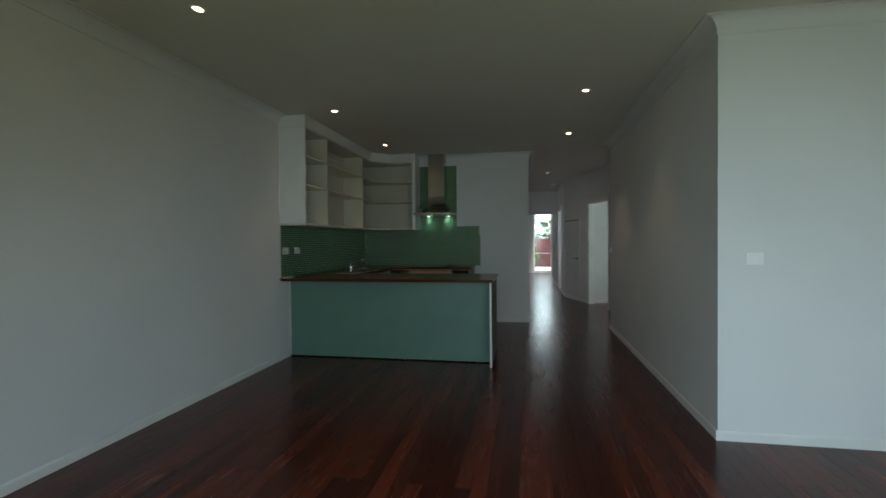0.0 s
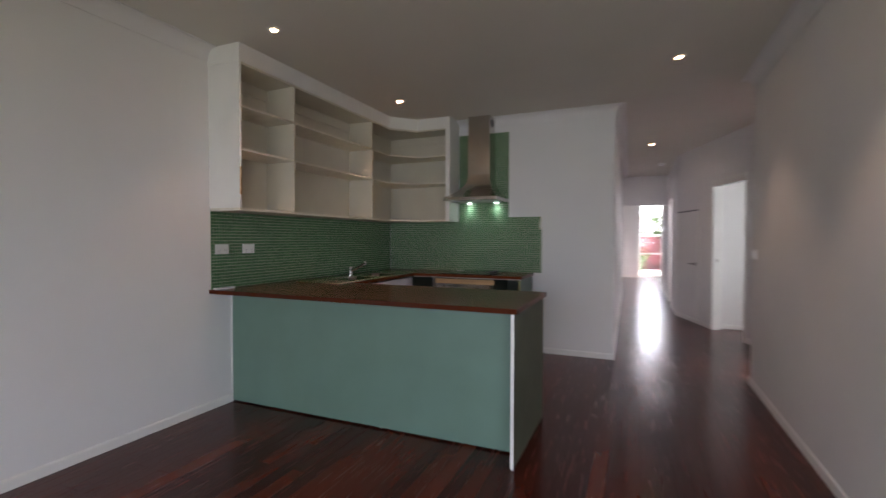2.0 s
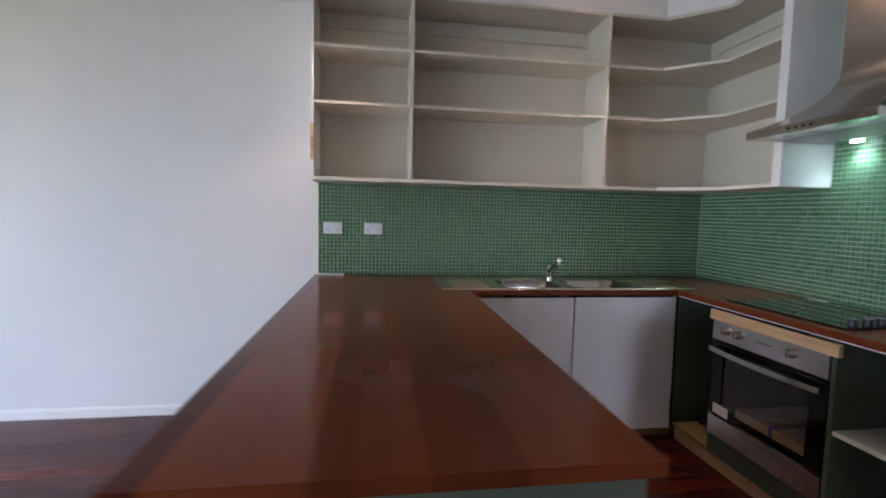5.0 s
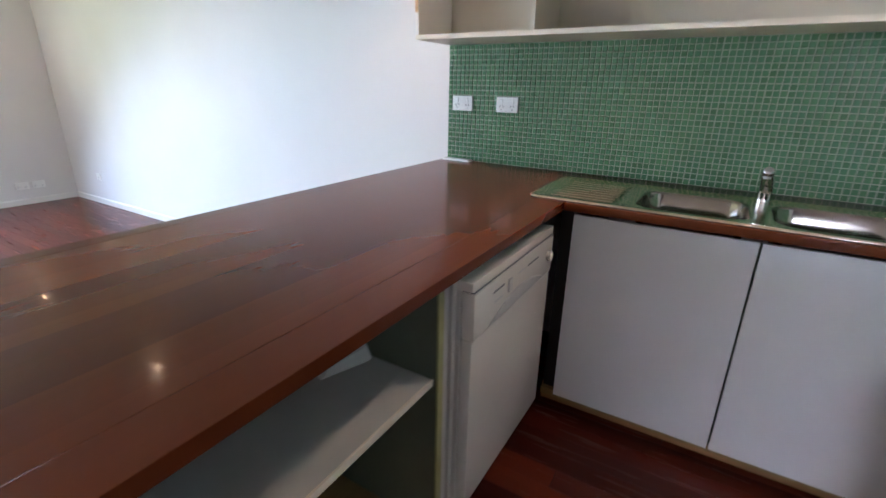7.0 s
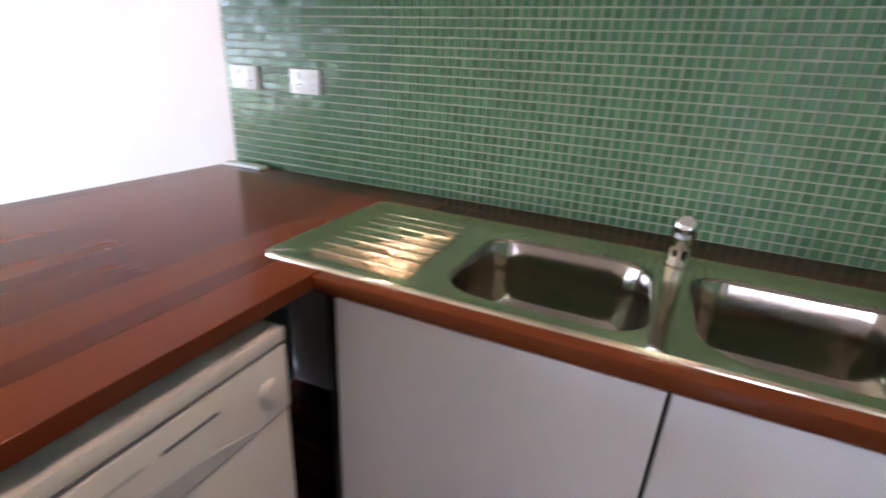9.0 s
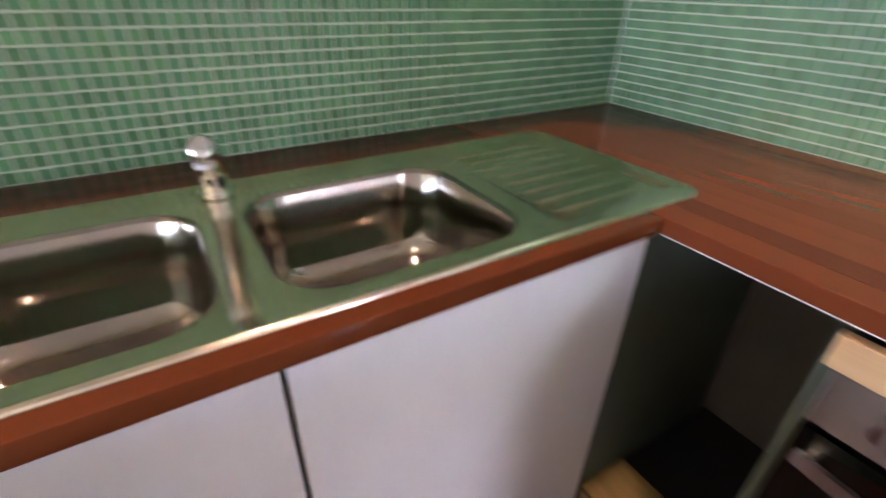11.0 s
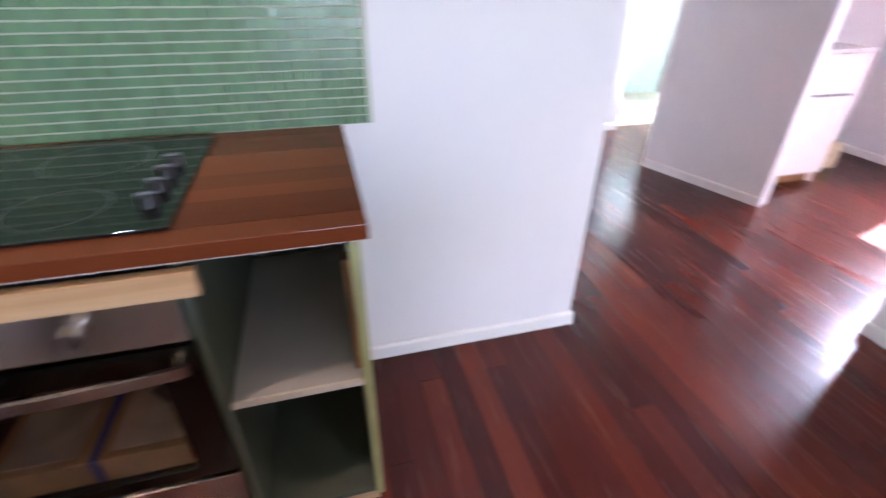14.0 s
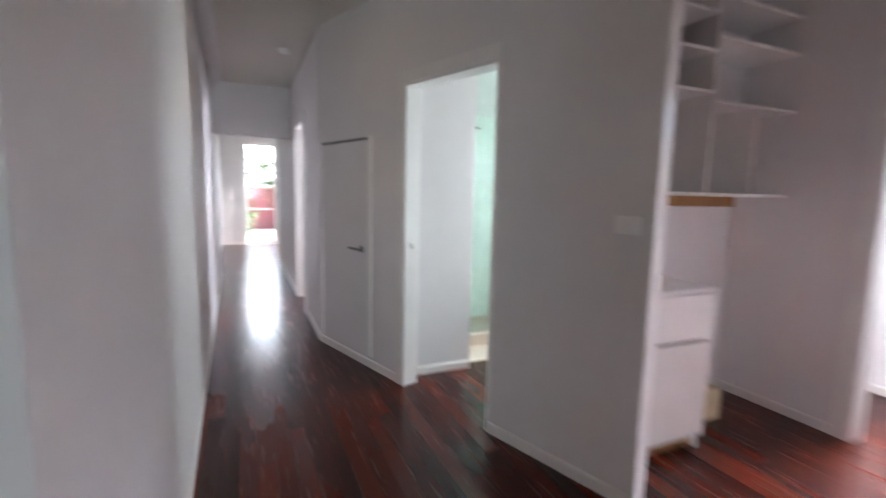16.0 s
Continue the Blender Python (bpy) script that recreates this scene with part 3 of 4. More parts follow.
part("partition", slab((1.335, 5.304, 0.0), (1.352, 5.925, 0.868), 0.001), SHELF, pen)
part("filler", slab((1.353, 5.90, 0.02), (1.409, 5.915, 0.868), 0.001), SHELF, pen, "pale grey filler strip")
sh = part("shelf", slab((1.432, 5.306, 0.59), (2.292, 5.915, 0.606), 0.001), SHELF, pen)
part("edge_band", slab((1.432, 5.9155, 0.589), (2.292, 5.921, 0.607)), EDGE, sh, "bare timber shelf edge")
part("bottom", slab((1.432, 5.306, 0.1), (2.292, 5.92, 0.116), 0.001), PLY, pen)
part("plinth", slab((1.336, 5.87, 0.002), (2.292, 5.885, 0.099)), BRICKY, pen)
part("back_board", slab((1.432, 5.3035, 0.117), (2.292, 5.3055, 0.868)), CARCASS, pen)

tray = thing("cutlery_tray", (1.5, 5.66, 0.607), "crumpled white plastic tray lying on the shelf", "tray")
bm = bmesh.new()
vs = [bm.verts.new((x, y, z)) for x, y, z in ((1.44, 5.56, 0.608), (1.60, 5.54, 0.608), (1.59, 5.70, 0.608), (1.445, 5.75, 0.608), (1.45, 5.575, 0.645), (1.575, 5.555, 0.638), (1.565, 5.69, 0.630), (1.455, 5.735, 0.662))]
for q in ((0, 1, 2, 3), (4, 5, 6, 7), (0, 1, 5, 4), (1, 2, 6, 5), (2, 3, 7, 6), (3, 0, 4, 7)):
    bm.faces.new([vs[i] for i in q])
bmesh.ops.bevel(bm, geom=bm.edges[:], offset=0.008, segments=3, affect="EDGES")
part("body", bm, SHELF, tray, smooth=50)

# dishwasher
dw = thing("dishwasher", (1.0, 5.65, 0), "white freestanding dishwasher under the peninsula worktop", "dishwasher")
part("body", slab((0.664, 5.33, 0.06), (1.260, 5.895, 0.80), 0.003), APPLIANCE, dw)
part("lid", slab((0.660, 5.32, 0.802), (1.264, 5.93, 0.83), 0.006), APPLIANCE, dw, smooth=40)
door = part("door", slab((0.664, 5.897, 0.10), (1.260, 5.93, 0.66), 0.006), APPLIANCE, dw, smooth=40)
panel = part("control_panel", slab((0.664, 5.897, 0.665), (1.260, 5.934, 0.797), 0.005), APPLIANCE, dw, smooth=40)
bm = bmesh.new()
N = 14
rows = []
for i in range(N + 1):
    x = 0.752 + 0.42 * i / N
    d = 0.045 * (1 - (2 * i / N - 1) ** 2)
    rows.append([bm.verts.new((x, 5.9346, z)) for z in (0.672, 0.674 + d)] + [bm.verts.new((x, 5.9375, z)) for z in (0.672, 0.674 + d * 0.85)])
for a, b in zip(rows, rows[1:]):
    for q in ((0, 1), (1, 3), (3, 2), (2, 0)):
        bm.faces.new((a[q[0]], b[q[0]], b[q[1]], a[q[1]]))
part("grip", bm, GREY_PLASTIC, panel, "grey curved door grip")
part("button", slab((1.034, 5.9345, 0.728), (1.058, 5.942, 0.770), 0.003), GREY_PLASTIC, panel, "grey push switch")
for x0, w, z0 in ((1.08, 0.07, 0.76), (1.09, 0.05, 0.728), (0.81, 0.09, 0.757), (0.925, 0.05, 0.757)):
    part("print_bar", slab((x0, 5.9342, z0), (x0 + w, 5.9352, z0 + 0.006)), PRINT if w > 0.06 else GREY_PLASTIC, panel)
part("knob", disc(0.02, 0.014, (0.712, 5.941, 0.735), "y", 24, bevel=0.003), APPLIANCE, panel, smooth=40)
part("plinth", slab((0.677, 5.86, 0.0), (1.247, 5.88, 0.06)), APPLIANCE, dw)
part("gasket", slab((0.667, 5.896, 0.798), (1.257, 5.93, 0.8018)), PRINT, dw)

dw.location += Vector((0.053, 0.032, 0))

# sink unit
sc = thing("sink_cabinet", (0.35, 6.6, 0), "white two-door sink cabinet with no handles", "cabinet")
part("door", slab((0.605, 6.003, 0.078), (0.622, 6.568, 0.855), 0.0015), WHITE_DOOR, sc)
part("door", slab((0.605, 6.575, 0.078), (0.622, 7.192, 0.855), 0.0015), WHITE_DOOR, sc)
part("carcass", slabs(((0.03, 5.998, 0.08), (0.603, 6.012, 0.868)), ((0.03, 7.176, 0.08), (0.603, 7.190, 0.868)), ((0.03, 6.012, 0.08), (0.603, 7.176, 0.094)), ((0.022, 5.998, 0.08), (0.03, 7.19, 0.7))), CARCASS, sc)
part("plinth", slab((0.545, 5.935, 0.002), (0.56, 7.24, 0.077)), BRICKY, sc, "brown timber plinth")
part("plinth_cap", slab((0.561, 5.94, 0.045), (0.592, 7.24, 0.074)), PLY, sc, "rough brown timber batten")
# black strip paints the shade in the open gap beside the dishwasher
part("filler", slab((0.56, 5.945, 0.08), (0.575, 5.996, 0.868)), BLACK, sc)

# sink
sk = thing("sink", (0.39, 6.57, 0.9), "stainless steel sink with two bowls and two drainers", "sink")


def round_rect(x0, y0, x1, y1, r, z, seg=6):
    out = []
    for cx, cy, a0 in ((x1 - r, y1 - r, 0), (x0 + r, y1 - r, 90), (x0 + r, y0 + r, 180), (x1 - r, y0 + r, 270)):
        for k in range(seg + 1):
            a = radians(a0 + 90 * k / seg)
            out.append((cx + r * math.cos(a), cy + r * math.sin(a), z))
    return out


SX0, SX1, SY0, SY1 = 0.163, 0.617, 5.817, 7.337
BOWLS = ((0.260, 6.185, 0.580, 6.536), (0.260, 6.596, 0.580, 6.972))
TRAYS = ((0.205, 5.862, 0.582, 6.135), (0.205, 7.015, 0.582, 7.293))
bm = bmesh.new()
loops = [[bm.verts.new(c) for c in round_rect(SX0 + 0.012, SY0 + 0.012, SX1 - 0.012, SY1 - 0.012, 0.024, 0.9055)]]
loops += [[bm.verts.new(c) for c in round_rect(*q, 0.075, 0.9055)] for q in BOWLS]
loops += [[bm.verts.new(c) for c in round_rect(*q, 0.022, 0.9055)] for q in TRAYS]
edges = []
for lp in loops:
    for a, b in zip(lp, lp[1:] + lp[:1]):
        edges.append(bm.edges.new((a, b)))
bmesh.ops.triangle_fill(bm, edges=edges, use_beauty=True)


def skirt(bm, top, levels):
    """Walls down from a loop through smaller loops, each (loop points)."""
    prev = top
    for pts in levels:
        cur = [bm.verts.new(c) for c in pts]
        for k in range(len(cur)):
            bm.faces.new((prev[k], prev[(k + 1) % len(cur)], cur[(k + 1) % len(cur)], cur[k]))
        prev = cur
    return prev


skirt(bm, loops[0], [round_rect(SX0 + d, SY0 + d, SX1 - d, SY1 - d, 0.034 - d * 0.8, z) for d, z in ((0.008, 0.9074), (0.005, 0.9074), (0.002, 0.9055))] + [round_rect(SX0 + 0.001, SY0 + 0.001, SX1 - 0.001, SY1 - 0.001, 0.033, 0.9005)])
for lp, (x0, y0, x1, y1) in zip(loops[3:], TRAYS):
    last = skirt(bm, lp, [round_rect(x0 + 0.006, y0 + 0.006, x1 - 0.006, y1 - 0.006, 0.02, 0.9015)])
    bm.faces.new(last)
part("plate", bm, SINK_STEEL, sk, smooth=50)
for x0, y0, x1, y1 in BOWLS:
    bm = bmesh.new()
    top = [bm.verts.new(c) for c in round_rect(x0, y0, x1, y1, 0.075, 0.9054)]
    lv = []
    for ins, z in ((0.003, 0.9035), (0.006, 0.897), (0.012, 0.82), (0.02, 0.765), (0.034, 0.746), (0.055, 0.738), (0.08, 0.7355)):
        lv.append(round_rect(x0 + ins, y0 + ins, x1 - ins, y1 - ins, 0.075 - ins * 0.3, z))
    bm.faces.new(skirt(bm, top, lv))
    bowl = part("bowl", bm, BOWL_STEEL_SHADED, sk, smooth=60)
    cx, cy = (x0 + x1) / 2 - 0.02, (y0 + y1) / 2
    part("waste", ring(0.042, 0.012, 0.004, (cx, cy, 0.7345)), CHROME, bowl)
    part("waste_hole", disc(0.03, 0.002, (cx, cy, 0.7362)), BLACK, bowl)
for x0, y0, x1, y1 in TRAYS:
    for k in range(8):
        x = x0 + 0.042 + k * 0.042
        part("drainer_ridge", tube([(x, y0 + 0.02, 0.8985), (x, y0 + 0.04, 0.8998), (x, y1 - 0.04, 0.8998), (x, y1 - 0.02, 0.8985)], 0.0035, 8), SINK_STEEL, sk, smooth=60)

tap = thing("mixer_tap", (0.225, 6.577, 0.905), "chrome single-lever mixer tap behind the bowls", "tap")
part("base", disc(0.026, 0.012, (0.225, 6.577, 0.9125), "z", 28, bevel=0.003), CHROME, tap, smooth=40)
part("body", tube([(0.225, 6.577, 0.915), (0.225, 6.577, 0.96), (0.226, 6.577, 0.985), (0.229, 6.577, 0.998)], [0.0225, 0.022, 0.021, 0.014], 24), CHROME, tap, smooth=50)
part("spout", tube([(0.225, 6.577, 0.952), (0.29, 6.571, 0.984), (0.36, 6.563, 1.017), (0.40, 6.559, 1.036), (0.414, 6.558, 1.0405), (0.420, 6.557, 1.0430), (0.423, 6.557, 1.0443)], [0.021, 0.0205, 0.0195, 0.0185, 0.0178, 0.015, 0.009], 22), CHROME, tap, smooth=50)
part("spout_tip", disc(0.012, 0.006, (0.412, 6.558, 1.021), "z", 18), GREY_PLASTIC, tap)

# splashback of glass mosaic: tile pitch, walls, and what is left out
PITCH, TSIZE, TDEEP = 0.02438, 0.0206, 0.0042
rng = random.Random(4)


def tile_box(c, tilt, along):
    """Corners of one tile at c = (position along the wall, height); tilt leans its face a little."""
    h = TSIZE / 2
    lo = [(-h, -h), (h, -h), (h, h), (-h, h)]
    out = []
    for d, s in ((0.0, 1.0), (TDEEP, 0.93)):
        for a, b in lo:
            lean = (a * tilt[0] + b * tilt[1]) if d else 0.0
            w, z, dd = c[0] + a * s, c[1] + b * s, 0.002 + d + lean
            out.append((dd, w, z) if along == "y" else (w, -dd, z))
    return out


QUADS = ((4, 5, 6, 7), (0, 1, 5, 4), (1, 2, 6, 5), (2, 3, 7, 6), (3, 0, 4, 7))


def splashback(name, origin, along, areas, near, label, uneven=0.014):
    """near: the stretch along the wall and in height whose tiles are parts of their own."""
    t = thing(name, origin, label, "splashback")
    bm = bmesh.new()
    for w0, w1, z0, z1 in areas:
        if along == "y":
            box(bm, (origin[0] + 0.0005, w0, z0), (origin[0] + 0.0034, w1, z1))
        else:
            box(bm, (w0, origin[1] - 0.0034, z0), (w1, origin[1] - 0.0005, z1))
    part("grout_bed", bm, GROUT, t)
    shapes = []
    for k in range(6):
        me = bpy.data.meshes.new("tile")
        me.from_pydata(tile_box((0, 0), (rng.gauss(0, uneven), rng.gauss(0, uneven)), along), [], QUADS)
        me.materials.append(TILE)
        shapes.append(me)
    verts, faces = [], []
    for w0, w1, z0, z1 in areas:
        nw, nz = int((w1 - w0 + 0.004) / PITCH), int((z1 - z0 + 0.004) / PITCH)
        for i in range(nw):
            for j in range(nz):
                w, z = w0 + (i + 0.5) * PITCH + rng.gauss(0, 0.00035), z0 + (j + 0.5) * PITCH + rng.gauss(0, 0.0003)
                if near[0] < w < near[1] and near[2] < z < near[3]:
                    ob = new("tile", rng.choice(shapes))
                    ob.parent = t
                    ob.location = (0, w - origin[1], z - origin[2]) if along == "y" else (w - origin[0], 0, z - origin[2])
                    continue
                k = len(verts)
                tb = tile_box((w, z), (rng.gauss(0, uneven), rng.gauss(0, uneven)), along)
                verts += [(x, y - origin[1], q - origin[2]) if along == "y" else (x - origin[0], y, q - origin[2]) for x, y, q in tb]
                faces += [tuple(k + v for v in f) for f in QUADS]
    me = bpy.data.meshes.new("tile_field")
    me.from_pydata(verts, [], faces)
    me.materials.append(TILE)
    ob = new("tile_field", me)
    ob.parent = t
    tagged(ob, kind="stuff")
    return t


# hood
hood = thing("range_hood", (1.27, 7.6, 1.695), "brushed steel chimney range hood with two lit lamps", "range hood")
HX0, HX1, HY0, HY1 = 0.968, 1.566, 7.262, 7.783
CX0, CX1, CY0 = 1.137, 1.397, 7.575
bm = bmesh.new()
prev = None
steps = 9
for i in range(steps + 1):
    f = i / steps
    g = 1 - (1 - f) ** 2.3
    z = 1.735 + 0.275 * f
    x0, x1, y0 = HX0 + (CX0 - HX0) * g, HX1 + (CX1 - HX1) * g, HY0 + (CY0 - HY0) * g
    cur = [bm.verts.new(c) for c in ((x0, y0, z), (x1, y0, z), (x1, HY1, z), (x0, HY1, z))]
    if prev:
        for k in range(4):
            bm.faces.new((prev[k], prev[(k + 1) % 4], cur[(k + 1) % 4], cur[k]))
    prev = cur
part("canopy", bm, HOOD_STEEL, hood, smooth=35)
part("rim", slab((HX0, HY0, 1.70), (HX1, HY1, 1.735), 0.002), HOOD_STEEL, hood)
part("chimney", slab((CX0, CY0, 2.005), (CX1, HY1, 2.40), 0.002), HOOD_STEEL, hood)
part("chimney_sleeve", slabs(((CX0 + 0.004, CY0 + 0.004, 2.40), (CX1 - 0.004, CY0 + 0.007, 2.672)), ((CX0 + 0.004, CY0 + 0.007, 2.40), (CX0 + 0.007, HY1, 2.672)), ((CX1 - 0.007, CY0 + 0.007, 2.40), (CX1 - 0.004, HY1, 2.672))), HOOD_STEEL, hood)
vent = part("vent", disc(0.045, 0.003, (CX1 - 0.0035, 7.68, 2.60), "x", 20), BLACK, hood, "dark round side vent")
part("filter", slab((HX0 + 0.05, HY0 + 0.10, 1.694), (HX1 - 0.05, HY1 - 0.14, 1.6998)), GREY_PLASTIC, hood, "grey grease filter")
for x in (1.105, 1.43):
    lamp = part("lamp", disc(0.024, 0.004, (x, 7.735, 1.6975), "z", 24), HOOD_LAMP_ON, hood, "lit round lamp")
    li = new("hood_light", bpy.data.lights.new("hood_light", "SPOT"))
    li.data.energy, li.data.color, li.data.spot_size, li.data.spot_blend, li.data.shadow_soft_size = 0.5, (0.78, 1.0, 0.88), radians(130), 0.8, 0.02
    li.matrix_world = look((x, 7.735, 1.69), (x, 7.78, 1.3))
for k in range(4):
    part("button", disc(0.006, 0.004, (1.20 + 0.035 * k, HY0 - 0.001, 1.717), "y", 12), BLACK, hood)

# hob
hob = thing("cooktop", (1.24, 7.49, 0.9), "black glass ceramic cooktop with knobs along one side", "cooktop")
part("glass", slab((0.942, 7.240, 0.9005), (1.538, 7.750, 0.907), 0.0006), BLACK_GLASS, hob)
for x, y, r in ((1.09, 7.375, 0.108), (1.337, 7.36, 0.083), (1.075, 7.62, 0.083), (1.32, 7.61, 0.105)):
    part("zone_ring", ring(r, 0.0028, 0.0003, (x, y, 0.9071)), RING, hob)
for k in range(4):
    y = 7.335 + 0.068 * k
    kn = part("knob", disc(0.018, 0.022, (1.488, y, 0.918), "z", 24, 0.016, 0.002), BLACK, hob, smooth=40)
    part("pointer", slab((1.472, y - 0.004, 0.9292), (1.504, y + 0.004, 0.933), 0.001), PRINT, kn, "dark grey pointer")
st = thing("paper_label", (0.975, 7.705, 0.907), "small white paper label stuck on the cooktop", "label")
part("sheet", slab((0.945, 7.715, 0.9073), (1.035, 7.742, 0.9081)), PAPER, st)

# oven and its housing
oc = thing("oven_cabinet", (1.2, 7.5, 0), "dull green open oven housing with bare pine trim", "cabinet")
part("side", slab((0.898, 7.22, 0.085), (0.914, 7.78, 0.868)), CARCASS, oc)
part("side", slab((1.534, 7.21, 0.085), (1.55, 7.78, 0.868)), CARCASS, oc)
part("edge_band", slab((1.533, 7.2035, 0.085), (1.551, 7.2095, 0.80)), CARCASS, oc)
part("trim_rail", slab((0.908, 7.183, 0.802), (1.572, 7.203, 0.852), 0.0015), PINE, oc, "raw pine rail above the oven")
part("bottom", slab((0.607, 7.225, 0.085), (0.8975, 7.386, 0.1), 0.001), PLY, oc, "bare ply base")
part("oven_base", slab((0.9145, 7.225, 0.085), (1.5335, 7.782, 0.1)), CARCASS, oc)
# flat black sheet paints the shade of the empty corner behind the ply
part("recess_shade", slab((0.607, 7.388, 0.06), (0.8975, 7.782, 0.072)), BLACK, oc, "black sheet painting the shade in the recess behind the ply")
part("corner_panel", slab((0.586, 7.222, 0.06), (0.602, 7.782, 0.868)), CARCASS, oc, "dull green panel closing the corner")
part("plinth", slab((0.60, 7.245, 0.002), (1.83, 7.262, 0.084)), PINE, oc, "bare pine plinth")
part("back_board", slab((0.9145, 7.784, 0.002), (1.82, 7.7885, 0.868)), CARCASS, oc)
part("grey_back_board", slab((0.603, 7.784, 0.06), (0.8975, 7.7885, 0.868)), GREY_BOARD, oc, "bare grey board at the back")
part("rail", slab((0.915, 7.225, 0.101), (1.533, 7.24, 0.185)), CARCASS, oc)

ov = thing("oven", (1.22, 7.45, 0.19), "stainless steel built-in electric oven with a glass door", "oven")
OX0, OX1 = 0.919, 1.529
part("fascia", slab((OX0, 7.196, 0.702), (OX1, 7.22, 0.800), 0.002), STEEL, ov, "brushed steel control fascia")
part("shell", slabs(((OX0 + 0.004, 7.225, 0.19), (OX0 + 0.01, 7.76, 0.79)), ((OX1 - 0.01, 7.225, 0.19), (OX1 - 0.004, 7.76, 0.79)), ((OX0 + 0.01, 7.225, 0.694), (OX1 - 0.01, 7.76, 0.70)), ((OX0 + 0.01, 7.225, 0.19), (OX1 - 0.01, 7.76, 0.30)), ((OX0 + 0.01, 7.75, 0.30), (OX1 - 0.01, 7.76, 0.694))), BLACK, ov)
for x in (1.0, 1.078, 1.364):
    kn = part("knob", disc(0.019, 0.024, (x, 7.184, 0.756), "y", 24, 0.021, 0.002), HOOD_STEEL, ov, smooth=40)
    part("grip", slab((x - 0.004, 7.166, 0.739), (x + 0.004, 7.1725, 0.773), 0.001), STEEL, kn)
part("print_bar", slab((1.195, 7.1952, 0.7535), (1.265, 7.196, 0.7585)), PRINT, ov)


def frame_ring(x0, x1, z0, z1, side, top, low, y0, y1):
    """A flat rectangular frame in one piece, with an opening."""
    bm = bmesh.new()
    o = [(x0, z0), (x1, z0), (x1, z1), (x0, z1)]
    n4 = [(x0 + side, z0 + low), (x1 - side, z0 + low), (x1 - side, z1 - top), (x0 + side, z1 - top)]
    g = [[bm.verts.new((x, y, z)) for x, z in lp] for y in (y0, y1) for lp in (o, n4)]
    for k in range(4):
        q = (k + 1) % 4
        bm.faces.new((g[0][k], g[0][q], g[1][q], g[1][k]))
        bm.faces.new((g[2][k], g[2][q], g[3][q], g[3][k]))
        bm.faces.new((g[0][k], g[0][q], g[2][q], g[2][k]))
        bm.faces.new((g[1][k], g[1][q], g[3][q], g[3][k]))
    return bm


dr = part("door", frame_ring(OX0, OX1, 0.318, 0.688, 0.075, 0.053, 0.027, 7.20, 7.222), BLACK_GLASS, ov, "black glass door frame")
win = part("pane", slab((OX0 + 0.0755, 7.205, 0.3455), (OX1 - 0.0755, 7.210, 0.6345)), OVEN_GLASS, dr, "smoked door glass")
win.visible_shadow = False
hp = []
for i in range(17):
    f = i / 16
    hp.append((OX0 + 0.012 + f * (OX1 - OX0 - 0.024), 7.168 - 0.022 * (1 - (2 * f - 1) ** 2), 0.655))
bm = bmesh.new()
prev = None
for x, y, z in hp:
    cur = [bm.verts.new(c) for c in ((x, y, z - 0.012), (x, y, z + 0.012), (x, y + 0.009, z + 0.012), (x, y + 0.009, z - 0.012))]
    if prev:
        for k in range(4):
            bm.faces.new((prev[k], prev[(k + 1) % 4], cur[(k + 1) % 4], cur[k]))
    else:
        bm.faces.new(cur)
    prev = cur
bm.faces.new(prev[::-1])
part("handle", bm, STEEL, dr, "bowed steel handle", smooth=40)
for x in (OX0 + 0.03, OX1 - 0.03):
    part("handle_post", slab((x - 0.008, 7.175, 0.648), (x + 0.008, 7.1995, 0.662)), STEEL, dr)
part("lower_strip", slab((OX0, 7.198, 0.20), (OX1, 7.22, 0.305), 0.002), STEEL, ov, "steel strip below the door")
part("sticker", slab((OX0 + 0.03, 7.1985, 0.322), (OX0 + 0.13, 7.1996, 0.372)), PAPER, dr, "white paper sticker")
bx = thing("carton", (1.25, 7.45, 0.35), "brown cardboard carton of fittings inside the oven", "carton")
part("carton_body", slab((1.035, 7.255, 0.302), (1.455, 7.68, 0.372), 0.004), CARD, bx)
part("strap", slab((1.232, 7.2535, 0.302), (1.252, 7.6815, 0.3735)), TAPE, bx, "blue strap")
part("leaflet", slab((1.06, 7.275, 0.3726), (1.21, 7.66, 0.375)), WORN_CARD, bx, "printed paper leaflet")
part("leaflet", slab((1.27, 7.275, 0.3726), (1.44, 7.64, 0.375)), WORN_CARD, bx)
part("print_patch", slab((-0.035, -0.035, 0.3752), (0.035, 0.035, 0.3758), 0, Matrix.Translation((1.36, 7.43, 0)) @ Matrix.Rotation(radians(45), 4, "Z")), PRINT, bx)
part("corner_print", slab((1.425, 7.2535, 0.32), (1.45, 7.2545, 0.35)), material("red_print", (0.4, 0.05, 0.03), 0.6), bx)
part("oven_shelf", slabs(*[((OX0 + 0.02, 7.25 + 0.04 * k, 0.3005), (OX1 - 0.02, 7.254 + 0.04 * k, 0.3018)) for k in range(12)]), CHROME, ov)

# open end cabinet
oe = thing("open_cabinet", (1.7, 7.5, 0), "sage green open end cabinet with one shelf and pine plinth", "cabinet")
part("end_panel", slab((1.822, 7.212, 0.085), (1.84, 7.785, 0.868), 0.001), GREY_GREEN, oe)
part("edge_band", slab((1.821, 7.2055, 0.085), (1.841, 7.2115, 0.868)), OLIVE, oe, "olive panel edge")
s2 = part("shelf", slab((1.552, 7.215, 0.495), (1.821, 7.78, 0.511), 0.001), SHELF, oe)
part("edge_band", slab((1.552, 7.209, 0.494), (1.821, 7.2145, 0.512)), EDGE, s2)
